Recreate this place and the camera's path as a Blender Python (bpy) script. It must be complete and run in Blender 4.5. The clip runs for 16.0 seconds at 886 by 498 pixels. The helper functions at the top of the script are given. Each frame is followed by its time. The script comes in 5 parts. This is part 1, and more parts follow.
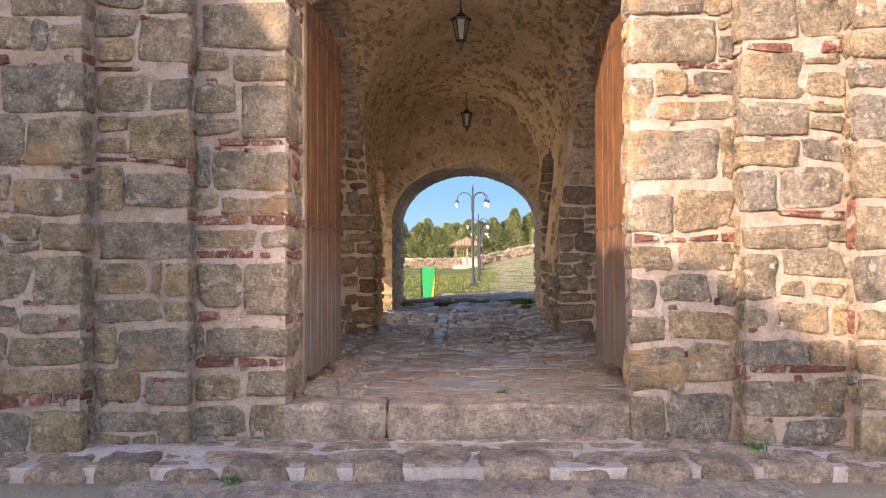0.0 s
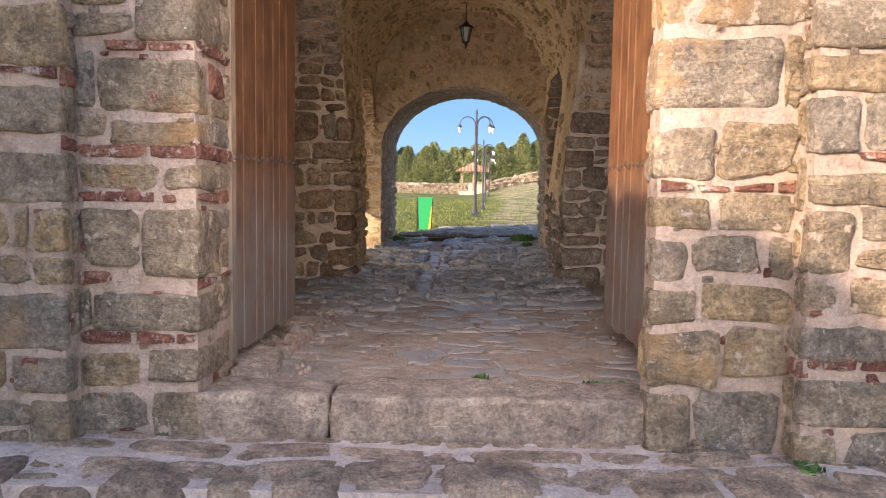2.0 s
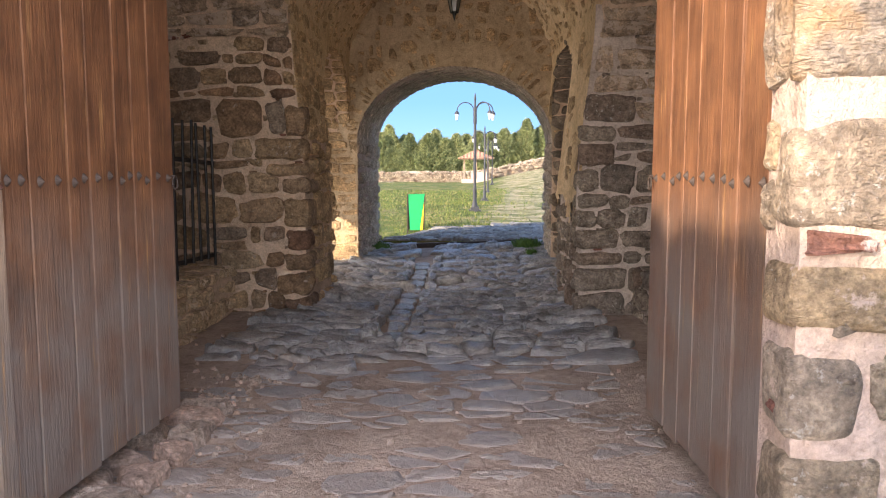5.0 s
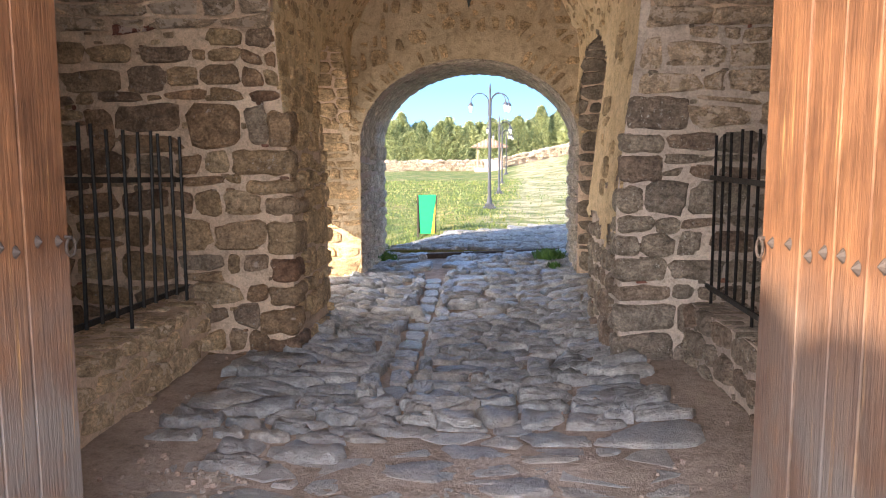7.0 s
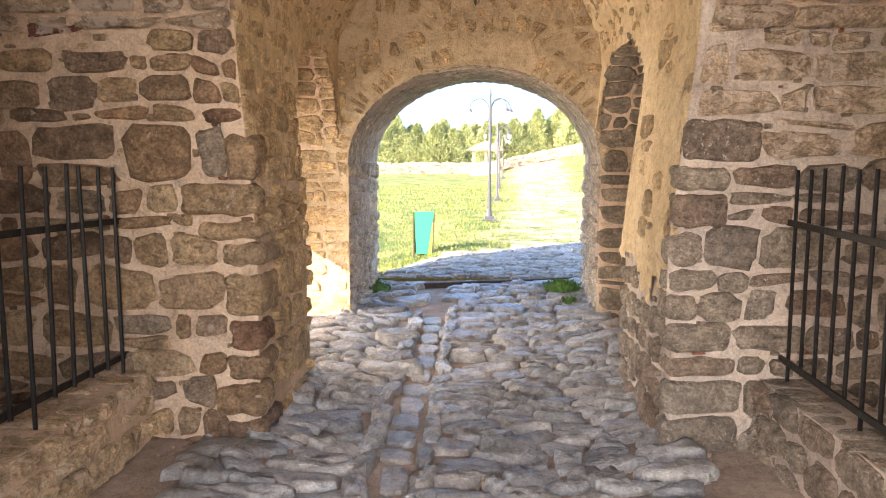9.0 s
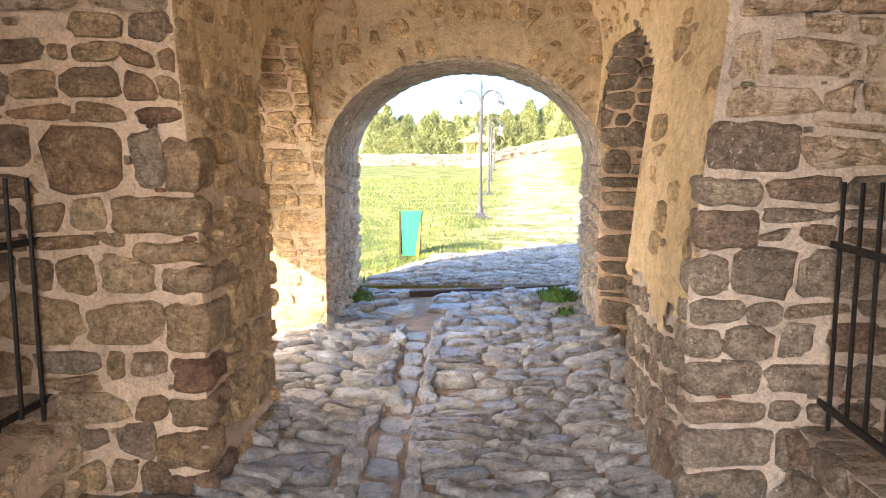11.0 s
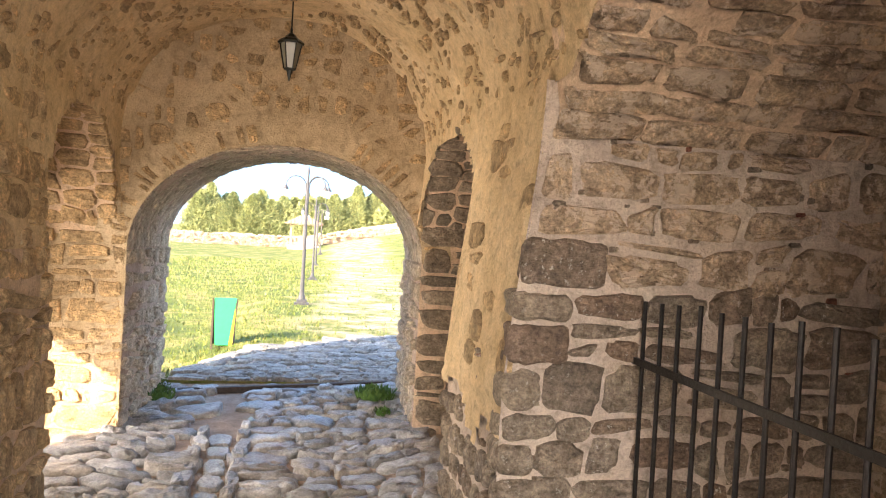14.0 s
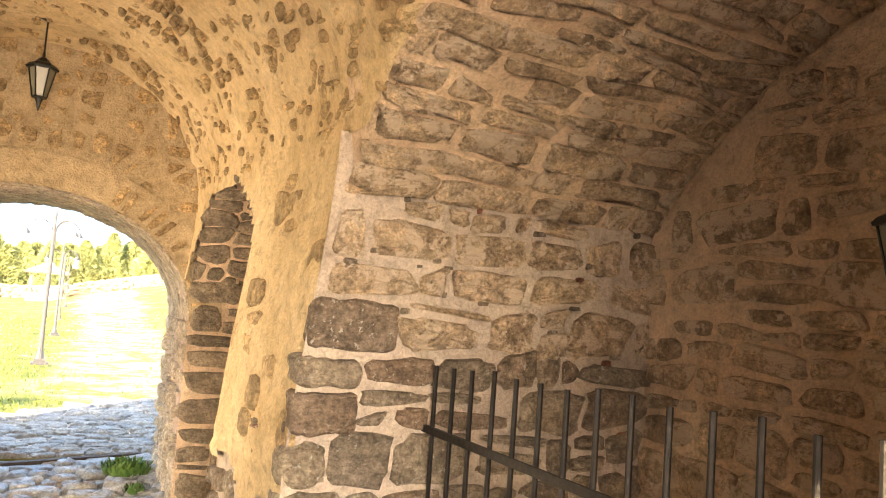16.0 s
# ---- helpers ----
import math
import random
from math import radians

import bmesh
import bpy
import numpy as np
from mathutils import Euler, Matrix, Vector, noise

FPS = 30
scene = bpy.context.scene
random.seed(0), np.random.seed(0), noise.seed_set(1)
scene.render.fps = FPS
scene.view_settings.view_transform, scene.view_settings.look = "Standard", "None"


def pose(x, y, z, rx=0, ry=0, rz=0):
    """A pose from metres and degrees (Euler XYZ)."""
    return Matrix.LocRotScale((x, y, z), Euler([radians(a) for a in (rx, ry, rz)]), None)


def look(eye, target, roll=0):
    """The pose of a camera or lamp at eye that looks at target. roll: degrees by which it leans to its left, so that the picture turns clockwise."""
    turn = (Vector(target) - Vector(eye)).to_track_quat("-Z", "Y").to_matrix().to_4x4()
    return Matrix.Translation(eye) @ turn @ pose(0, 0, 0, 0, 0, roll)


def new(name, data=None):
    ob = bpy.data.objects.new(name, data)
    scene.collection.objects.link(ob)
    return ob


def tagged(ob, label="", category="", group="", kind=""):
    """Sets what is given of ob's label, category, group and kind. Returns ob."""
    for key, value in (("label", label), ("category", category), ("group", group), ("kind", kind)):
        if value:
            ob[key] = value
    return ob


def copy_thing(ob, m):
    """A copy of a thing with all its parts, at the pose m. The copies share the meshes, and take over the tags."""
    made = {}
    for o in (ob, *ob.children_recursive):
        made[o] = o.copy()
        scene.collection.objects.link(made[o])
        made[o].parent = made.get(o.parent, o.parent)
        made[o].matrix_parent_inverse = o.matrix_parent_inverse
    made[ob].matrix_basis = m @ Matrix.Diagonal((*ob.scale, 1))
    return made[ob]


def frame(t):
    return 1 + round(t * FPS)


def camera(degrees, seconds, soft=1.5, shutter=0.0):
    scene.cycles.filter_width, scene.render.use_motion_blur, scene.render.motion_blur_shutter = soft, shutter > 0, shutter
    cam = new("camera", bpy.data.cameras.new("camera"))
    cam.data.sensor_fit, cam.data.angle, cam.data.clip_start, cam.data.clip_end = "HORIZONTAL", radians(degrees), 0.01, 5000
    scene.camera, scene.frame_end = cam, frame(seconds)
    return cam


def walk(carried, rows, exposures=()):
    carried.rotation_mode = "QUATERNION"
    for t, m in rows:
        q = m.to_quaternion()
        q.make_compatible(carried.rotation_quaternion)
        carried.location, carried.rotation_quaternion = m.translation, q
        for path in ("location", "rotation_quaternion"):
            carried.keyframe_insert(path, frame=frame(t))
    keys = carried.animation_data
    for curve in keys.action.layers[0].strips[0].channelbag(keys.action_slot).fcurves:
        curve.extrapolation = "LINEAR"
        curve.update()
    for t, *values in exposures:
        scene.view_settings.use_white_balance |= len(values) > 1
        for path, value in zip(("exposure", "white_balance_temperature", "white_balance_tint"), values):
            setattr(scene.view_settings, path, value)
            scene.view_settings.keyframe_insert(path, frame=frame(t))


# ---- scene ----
cam = camera(60.4, 16.0, soft=1.1)
PATH = [
    (0, (0.072, -0.059, 1.634), (0.056, 1.941, 1.67), -0.2),
    (0.5, (0.066, 0.294, 1.657), (0.061, 2.294, 1.647), 0.3),
    (1, (0.134, 0.54, 1.681), (0.13, 2.539, 1.61), 0.6),
    (1.5, (0.228, 0.756, 1.709), (0.214, 2.752, 1.585), 0.8),
    (2, (0.253, 0.972, 1.746), (0.219, 2.965, 1.583), 0.9),
    (2.5, (0.308, 1.203, 1.768), (0.266, 3.195, 1.585), 0.9),
    (3, (0.393, 1.495, 1.82), (0.361, 3.486, 1.626), 0.9),
    (3.1, (0.407, 1.526, 1.812), (0.375, 3.517, 1.626), 0.7),
    (3.5, (0.384, 1.751, 1.845), (0.36, 3.742, 1.649), 0.8),
    (4, (0.37, 1.97, 1.874), (0.349, 3.96, 1.679), 0.6),
    (4.2, (0.384, 2.093, 1.863), (0.36, 4.083, 1.668), 0.5),
    (6.3, (0.458, 3.267, 2.004), (0.366, 5.253, 1.781), -0.1),
    (6.5, (0.479, 3.343, 2.022), (0.385, 5.328, 1.793), 0.0),
    (7, (0.393, 3.576, 2.095), (0.311, 5.56, 1.862), -0.1),
    (7.5, (0.353, 3.751, 2.106), (0.272, 5.735, 1.873), -0.2),
    (8, (0.341, 4.042, 2.164), (0.258, 6.026, 1.93), -0.2),
    (8.5, (0.337, 4.301, 2.201), (0.254, 6.285, 1.966), 0.0),
    (9, (0.294, 4.631, 2.28), (0.227, 6.616, 2.049), 0.2),
    (9.2, (0.297, 4.691, 2.345), (0.235, 6.676, 2.107), 0.3),
    (11.5, (0.341, 5.344, 2.366), (0.311, 7.327, 2.111), 0.2),
    (12, (0.358, 5.374, 2.413), (0.377, 7.362, 2.195), 0.6),
    (12.5, (0.357, 5.37, 2.418), (0.445, 7.361, 2.251), 1.2),
    (13, (0.363, 5.39, 2.431), (0.532, 7.379, 2.311), 1.9),
    (13.5, (0.355, 5.381, 2.443), (0.629, 7.36, 2.372), 2.7),
    (14, (0.384, 5.405, 2.449), (0.786, 7.364, 2.427), 3.3),
    (14.5, (0.385, 5.406, 2.454), (0.925, 7.332, 2.479), 3.6),
    (15, (0.374, 5.426, 2.464), (1.051, 7.307, 2.528), 3.6),
    (15.5, (0.389, 5.519, 2.455), (1.201, 7.344, 2.567), 3.8),
    (16, (0.382, 5.633, 2.465), (1.331, 7.386, 2.627), 4.2),
]
EXPO = [(0.0, 1.75, 6500, 19), (3.0, 1.7, 6400, 18), (4.2, 1.75, 6300, 17), (6.4, 2.65, 5750, 14), (7.6, 2.85, 6050, 13), (9.0, 3.45, 6350, 14), (11.5, 3.4, 6400, 14), (13.0, 3.3, 6400, 14), (15.0, 3.5, 7450, 12), (16.0, 4.0, 8000, 11)]
walk(cam, [(t, look(eye, target, roll)) for t, eye, target, roll in PATH], EXPO)

# ---- light ----
SUN_DIR = Vector((0.7, 0.7, -0.41)).normalized()
world = bpy.data.worlds.new("world")
scene.world = world
world.use_nodes = True
wn = world.node_tree
sky = wn.nodes.new("ShaderNodeTexSky")
sky.sky_type, sky.sun_disc = "NISHITA", False
sky.sun_elevation, sky.sun_rotation = radians(22.5), radians(225)
sky.air_density, sky.dust_density, sky.ozone_density = 1.0, 1.0, 1.2
wn.links.new(sky.outputs[0], wn.nodes["Background"].inputs[0])
wn.nodes["Background"].inputs[1].default_value = 0.15
sun_data = bpy.data.lights.new("sun", "SUN")
sun_data.energy, sun_data.angle, sun_data.color = 2.85, radians(0.53), (1.0, 0.81, 0.57)
sun = new("sun", sun_data)
sun.matrix_world = look(-SUN_DIR * 50, (0, 0, 0))

# added lamps standing in for sky light by the gate and the side arch
for lamp_at, lamp_to, size, power, tone in (((0.13, 3.78, 2.3), (0.13, 8.4, 1.1), (1.9, 2.1), 9.8, (1.0, 0.86, 0.72)), ((-1.46, 10.59, 1.8), (0.3, 10.59, 1.75), (1.7, 1.7), 5.5, (1.0, 0.85, 0.66))):
    area = bpy.data.lights.new("opening_fill", "AREA")
    area.shape, area.size, area.size_y, area.energy, area.color = "RECTANGLE", size[0], size[1], power, tone
    area.spread = radians(125)
    new("opening_fill", area).matrix_world = look(lamp_at, lamp_to)

# ---- materials ----


def mat(name, rough=0.85, metal=0.0):
    m = bpy.data.materials.new(name)
    m.use_nodes = True
    n = m.node_tree.nodes
    b = n["Principled BSDF"]
    b.inputs["Roughness"].default_value = rough
    b.inputs["Metallic"].default_value = metal
    b.inputs["Specular IOR Level"].default_value = 0.3
    return m, m.node_tree, b


def coords(nt, scale=1.0):
    c = nt.nodes.new("ShaderNodeNewGeometry")
    return c.outputs["Position"]


def noise_tex(nt, scale, detail=4.0, rough=0.6, vec=None):
    n = nt.nodes.new("ShaderNodeTexNoise")
    n.inputs["Scale"].default_value, n.inputs["Detail"].default_value, n.inputs["Roughness"].default_value = scale, detail, rough
    nt.links.new(vec or coords(nt), n.inputs["Vector"])
    return n.outputs["Fac"]


def ramp(nt, fac, stops):
    r = nt.nodes.new("ShaderNodeValToRGB")
    e = r.color_ramp.elements
    while len(e) < len(stops):
        e.new(0.5)
    for k, (p, c) in zip(e, stops):
        k.position, k.color = p, (*c, 1) if len(c) == 3 else c
    nt.links.new(fac, r.inputs[0])
    return r.outputs[0]


def mixc(nt, fac, a, b, mode="MIX"):
    m = nt.nodes.new("ShaderNodeMix")
    m.data_type, m.blend_type = "RGBA", mode
    for sock, v in ((m.inputs[0], fac), (m.inputs[6], a), (m.inputs[7], b)):
        if isinstance(v, (int, float)):
            sock.default_value = v
        elif isinstance(v, tuple):
            sock.default_value = (*v, 1)
        else:
            nt.links.new(v, sock)
    return m.outputs[2]


def calc(nt, op, a, b=0.0):
    m = nt.nodes.new("ShaderNodeMath")
    m.operation = op
    for sock, v in zip(m.inputs, (a, b)):
        if isinstance(v, (int, float)):
            sock.default_value = v
        else:
            nt.links.new(v, sock)
    return m.outputs[0]


def bump(nt, bsdf, height, strength=0.5, dist=0.01):
    b = nt.nodes.new("ShaderNodeBump")
    b.inputs["Strength"].default_value, b.inputs["Distance"].default_value = strength, dist
    nt.links.new(height, b.inputs["Height"])
    nt.links.new(b.outputs[0], bsdf.inputs["Normal"])


def piece_random(nt):
    """One number a piece, for pieces of their own and for joined ones."""
    o = nt.nodes.new("ShaderNodeObjectInfo").outputs["Random"]
    g = nt.nodes.new("ShaderNodeNewGeometry").outputs["Random Per Island"]
    return calc(nt, "FRACT", calc(nt, "ADD", o, g))


def stone_mat(name, tones, speck=0.5, speck_col=(0.62, 0.58, 0.52), rough=0.88, smear=None, smear_at=0.62, relief=0.9, stain=None, grain=0.65):
    m, nt, b = mat(name, rough)
    r = piece_random(nt)
    k = len(tones) - 1
    base = ramp(nt, r, [(i / k, c) for i, c in enumerate(tones)])
    big = noise_tex(nt, 7.0, 5.0, 0.62)
    fine = noise_tex(nt, 60.0, 4.0, 0.7)
    base = mixc(nt, 0.75, base, ramp(nt, big, [(0.3, (0.4, 0.37, 0.35)), (0.7, (1.45, 1.38, 1.25))]), "MULTIPLY")
    mid = noise_tex(nt, 21.0, 6.0, 0.7)
    base = mixc(nt, 0.7, base, ramp(nt, mid, [(0.32, (0.5, 0.47, 0.44)), (0.5, (1.0, 1.0, 1.0)), (0.7, (1.5, 1.46, 1.4))]), "MULTIPLY")
    base = mixc(nt, grain, base, ramp(nt, fine, [(0.32, (0.45, 0.43, 0.41)), (0.5, (1.0, 1.0, 1.0)), (0.68, (1.6, 1.57, 1.52))]), "MULTIPLY")
    if speck:
        s = noise_tex(nt, 34.0, 3.0, 0.75)
        zone = noise_tex(nt, 3.2, 2.0, 0.5)
        f = calc(nt, "MULTIPLY", ramp(nt, s, [(0.60, (0, 0, 0)), (0.67, (1, 1, 1))]), ramp(nt, zone, [(0.42, (0, 0, 0)), (0.62, (speck,) * 3)]))
        base = mixc(nt, f, base, speck_col)
    if stain:
        s = noise_tex(nt, 2.1, 6.0, 0.65)
        base = mixc(nt, ramp(nt, s, [(0.56, (0, 0, 0)), (0.68, (0.6, 0.6, 0.6))]), base, stain)
    if smear:
        s = noise_tex(nt, 9.0, 6.0, 0.7)
        base = mixc(nt, ramp(nt, s, [(smear_at, (0, 0, 0)), (smear_at + 0.05, (0.9, 0.9, 0.9))]), base, smear)
    nt.links.new(base, b.inputs["Base Color"])
    lay_ = nt.nodes.new("ShaderNodeVectorMath")
    lay_.operation = "MULTIPLY"
    nt.links.new(coords(nt), lay_.inputs[0])
    lay_.inputs[1].default_value = (5.0, 5.0, 17.0)
    beds = noise_tex(nt, 1.0, 5.0, 0.6, lay_.outputs[0])
    crack = ramp(nt, calc(nt, "ABSOLUTE", calc(nt, "SUBTRACT", beds, 0.5)), [(0.0, (0.0, 0.0, 0.0)), (0.035, (1, 1, 1))])
    h = calc(nt, "ADD", calc(nt, "MULTIPLY", noise_tex(nt, 22.0, 8.0, 0.72), 0.9), calc(nt, "ADD", calc(nt, "MULTIPLY", fine, 0.5), calc(nt, "ADD", calc(nt, "MULTIPLY", beds, 0.8), calc(nt, "MULTIPLY", crack, 0.12))))
    bump(nt, b, h, relief, 0.05)
    return m


def mortar_mat(name, a, c, d, speck=0.45, relief=1.0):
    m, nt, b = mat(name, 0.95)
    big = noise_tex(nt, 2.3, 5.0, 0.65)
    mid = noise_tex(nt, 16.0, 6.0, 0.7)
    fine = noise_tex(nt, 75.0, 4.0, 0.75)
    col = ramp(nt, big, [(0.32, a), (0.5, c), (0.68, d)])
    col = mixc(nt, 0.6, col, ramp(nt, mid, [(0.3, (0.42, 0.39, 0.37)), (0.47, (0.95, 0.94, 0.93)), (0.7, (1.25, 1.24, 1.22))]), "MULTIPLY")
    col = mixc(nt, speck, col, ramp(nt, fine, [(0.3, (0.5, 0.48, 0.46)), (0.7, (1.3, 1.3, 1.3))]), "MULTIPLY")
    nt.links.new(col, b.inputs["Base Color"])
    bump(nt, b, calc(nt, "ADD", mid, calc(nt, "MULTIPLY", fine, 0.4)), relief, 0.03)
    return m


M_FSTONE = stone_mat("front_stone", [(0.28, 0.235, 0.2), (0.36, 0.28, 0.185), (0.29, 0.245, 0.2), (0.4, 0.3, 0.19), (0.265, 0.235, 0.21), (0.34, 0.265, 0.185), (0.31, 0.26, 0.215)], 0.7, smear=(0.6, 0.46, 0.37), smear_at=0.6, stain=(0.5, 0.29, 0.12))
M_BRICK = stone_mat("old_brick", [(0.27, 0.125, 0.095), (0.22, 0.1, 0.08), (0.33, 0.165, 0.12)], 0.4, smear=(0.58, 0.46, 0.4), smear_at=0.54)
M_PSTONE = stone_mat("passage_stone", [(0.25, 0.175, 0.12), (0.46, 0.345, 0.215), (0.22, 0.13, 0.09), (0.54, 0.41, 0.26), (0.33, 0.275, 0.225), (0.36, 0.235, 0.15), (0.5, 0.385, 0.26), (0.19, 0.13, 0.1), (0.43, 0.32, 0.2)], 0.5, smear=(0.56, 0.45, 0.36), smear_at=0.63)
M_PAVE = stone_mat("paving", [(0.4, 0.335, 0.3), (0.49, 0.41, 0.36), (0.44, 0.37, 0.33), (0.5, 0.38, 0.33), (0.44, 0.39, 0.35)], 0.3, rough=0.7)


def dusty(m):
    """Pale trodden dust over the stones, thicker towards the gate."""
    nt = m.node_tree
    b = nt.nodes["Principled BSDF"]
    old = b.inputs["Base Color"].links[0].from_socket
    sep = nt.nodes.new("ShaderNodeSeparateXYZ")
    nt.links.new(coords(nt), sep.inputs[0])
    t = calc(nt, "ADD", calc(nt, "MULTIPLY", calc(nt, "SUBTRACT", 7.7, sep.outputs[1]), 0.28), calc(nt, "MULTIPLY", calc(nt, "SUBTRACT", noise_tex(nt, 5.0, 6.0, 0.7), 0.5), 1.6))
    nt.links.new(mixc(nt, ramp(nt, t, [(0.0, (0, 0, 0)), (0.6, (0.85, 0.85, 0.85))]), old, (0.34, 0.285, 0.25)), b.inputs["Base Color"])
    return m


M_COBBLE_F = dusty(stone_mat("floor_stone", [(0.22, 0.235, 0.26), (0.36, 0.375, 0.4), (0.28, 0.295, 0.32), (0.44, 0.45, 0.465), (0.34, 0.325, 0.315), (0.24, 0.255, 0.28)], 0.15, rough=0.3, relief=0.7, grain=0.45))
M_COBBLE_F.node_tree.nodes["Principled BSDF"].inputs["Specular IOR Level"].default_value = 0.75
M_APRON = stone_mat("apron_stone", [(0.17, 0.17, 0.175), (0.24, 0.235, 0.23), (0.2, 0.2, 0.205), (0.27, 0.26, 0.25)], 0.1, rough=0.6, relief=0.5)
# dark stones of the right side arch, its shade put into the colour
M_SHADED = stone_mat("shaded_arch_stone", [(0.2, 0.175, 0.145), (0.29, 0.245, 0.2), (0.24, 0.205, 0.17), (0.33, 0.28, 0.225)], 0.3)
# greyer copy of the passage stone, cool sky light put into its colour
M_RSTONE = stone_mat("skylit_pier_stone", [(0.23, 0.2, 0.175), (0.33, 0.29, 0.245), (0.27, 0.23, 0.195), (0.38, 0.33, 0.275), (0.24, 0.18, 0.145), (0.31, 0.275, 0.24)], 0.9, smear=(0.5, 0.44, 0.38), smear_at=0.66)
M_TAN = stone_mat("tan_stone", [(0.5, 0.39, 0.26), (0.62, 0.49, 0.34), (0.56, 0.44, 0.3), (0.42, 0.32, 0.21)], 0.2, smear=(0.74, 0.6, 0.44), smear_at=0.55)
M_STEP = stone_mat("step_stone", [(0.3, 0.245, 0.21), (0.35, 0.285, 0.245), (0.32, 0.265, 0.23)], 0.3, rough=0.8, relief=0.6)
M_JAMB = stone_mat("jamb_stone", [(0.48, 0.41, 0.34), (0.58, 0.5, 0.41), (0.52, 0.46, 0.38), (0.42, 0.36, 0.3)], 0.2)
M_LEDGE = stone_mat("ledge_stone", [(0.36, 0.27, 0.21), (0.47, 0.355, 0.28), (0.41, 0.31, 0.24), (0.52, 0.4, 0.32), (0.34, 0.26, 0.21)], 0.4, smear=(0.6, 0.47, 0.4), smear_at=0.64)
M_VSTONE = stone_mat("vault_stone", [(0.5, 0.37, 0.22), (0.63, 0.48, 0.3), (0.43, 0.33, 0.21), (0.57, 0.43, 0.26)], 0.1)
M_NSTONE = stone_mat("plastered_stone", [(0.47, 0.375, 0.285), (0.56, 0.45, 0.345), (0.5, 0.4, 0.3), (0.4, 0.315, 0.24)], 0.3, smear=(0.66, 0.54, 0.43), smear_at=0.51)
M_FMORTAR = mortar_mat("front_mortar", (0.44, 0.32, 0.24), (0.53, 0.41, 0.345), (0.57, 0.425, 0.32))
M_PMORTAR = mortar_mat("passage_mortar", (0.58, 0.43, 0.31), (0.71, 0.545, 0.4), (0.78, 0.61, 0.455))
M_LMORTAR = mortar_mat("ledge_mortar", (0.6, 0.48, 0.41), (0.72, 0.59, 0.52), (0.78, 0.65, 0.58))
# mortar greyed the same way, with the sky's cool light in the colour
M_RMORTAR = mortar_mat("skylit_pier_mortar", (0.48, 0.4, 0.34), (0.6, 0.51, 0.44), (0.67, 0.57, 0.48))
M_VAULT = mortar_mat("vault_plaster", (0.62, 0.47, 0.27), (0.74, 0.58, 0.36), (0.8, 0.65, 0.43), relief=1.0)
M_END = mortar_mat("end_plaster", (0.44, 0.34, 0.22), (0.53, 0.42, 0.28), (0.6, 0.48, 0.33), relief=1.0)
M_DIRT = mortar_mat("dirt", (0.3, 0.235, 0.19), (0.42, 0.335, 0.275), (0.52, 0.425, 0.355))


def wood_mat(name, a, c, d):
    m, nt, b = mat(name, 0.62)
    p = nt.nodes.new("ShaderNodeVectorMath")
    p.operation = "MULTIPLY"
    nt.links.new(coords(nt), p.inputs[0])
    p.inputs[1].default_value = (9, 9, 1.3)
    g = noise_tex(nt, 2.2, 6.0, 0.65, p.outputs[0])
    q = nt.nodes.new("ShaderNodeVectorMath")
    q.operation = "MULTIPLY"
    nt.links.new(coords(nt), q.inputs[0])
    q.inputs[1].default_value = (50, 50, 2.5)
    f = noise_tex(nt, 2.0, 4.0, 0.7, q.outputs[0])
    col = ramp(nt, g, [(0.3, a), (0.5, c), (0.72, d)])
    col = mixc(nt, 0.22, col, ramp(nt, piece_random(nt), [(0, (0.65, 0.63, 0.62)), (1, (1.25, 1.2, 1.15))]), "MULTIPLY")
    col = mixc(nt, 0.4, col, ramp(nt, f, [(0.3, (0.5, 0.47, 0.45)), (0.7, (1.35, 1.33, 1.3))]), "MULTIPLY")
    col = mixc(nt, 0.8, col, ramp(nt, noise_tex(nt, 5.0, 6.0, 0.7), [(0.3, (0.5, 0.48, 0.47)), (0.5, (1, 1, 1)), (0.7, (1.4, 1.36, 1.3))]), "MULTIPLY")
    z = nt.nodes.new("ShaderNodeSeparateXYZ")
    nt.links.new(coords(nt), z.inputs[0])
    # greyer below z 1.9: weathering, with the leaf's shade put into the colour
    worn = calc(nt, "MULTIPLY", ramp(nt, calc(nt, "MULTIPLY", z.outputs[2], 0.3), [(0.42, (1, 1, 1)), (0.57, (0, 0, 0))]), ramp(nt, noise_tex(nt, 4.0, 4.0, 0.6), [(0.32, (0.35, 0.35, 0.35)), (0.58, (0.95, 0.95, 0.95))]))
    col = mixc(nt, worn, col, (0.17, 0.145, 0.13))
    k = nt.nodes.new("ShaderNodeVectorMath")
    k.operation = "MULTIPLY"
    nt.links.new(coords(nt), k.inputs[0])
    k.inputs[1].default_value = (38, 38, 1.6)
    scuff = calc(nt, "MULTIPLY", ramp(nt, noise_tex(nt, 1.0, 7.0, 0.72, k.outputs[0]), [(0.58, (0, 0, 0)), (0.68, (0.6, 0.6, 0.6))]), ramp(nt, noise_tex(nt, 3.0, 3.0, 0.6), [(0.42, (0, 0, 0)), (0.6, (1, 1, 1))]))
    col = mixc(nt, scuff, col, (0.46, 0.27, 0.11))
    split = ramp(nt, noise_tex(nt, 0.8, 4.0, 0.6, k.outputs[0]), [(0.3, (0.35, 0.33, 0.32)), (0.36, (1, 1, 1))])
    col = mixc(nt, 0.6, col, split, "MULTIPLY")
    nt.links.new(col, b.inputs["Base Color"])
    bump(nt, b, calc(nt, "ADD", g, f), 0.6, 0.008)
    return m


M_WOOD = wood_mat("door_wood", (0.105, 0.047, 0.023), (0.152, 0.071, 0.034), (0.215, 0.103, 0.048))
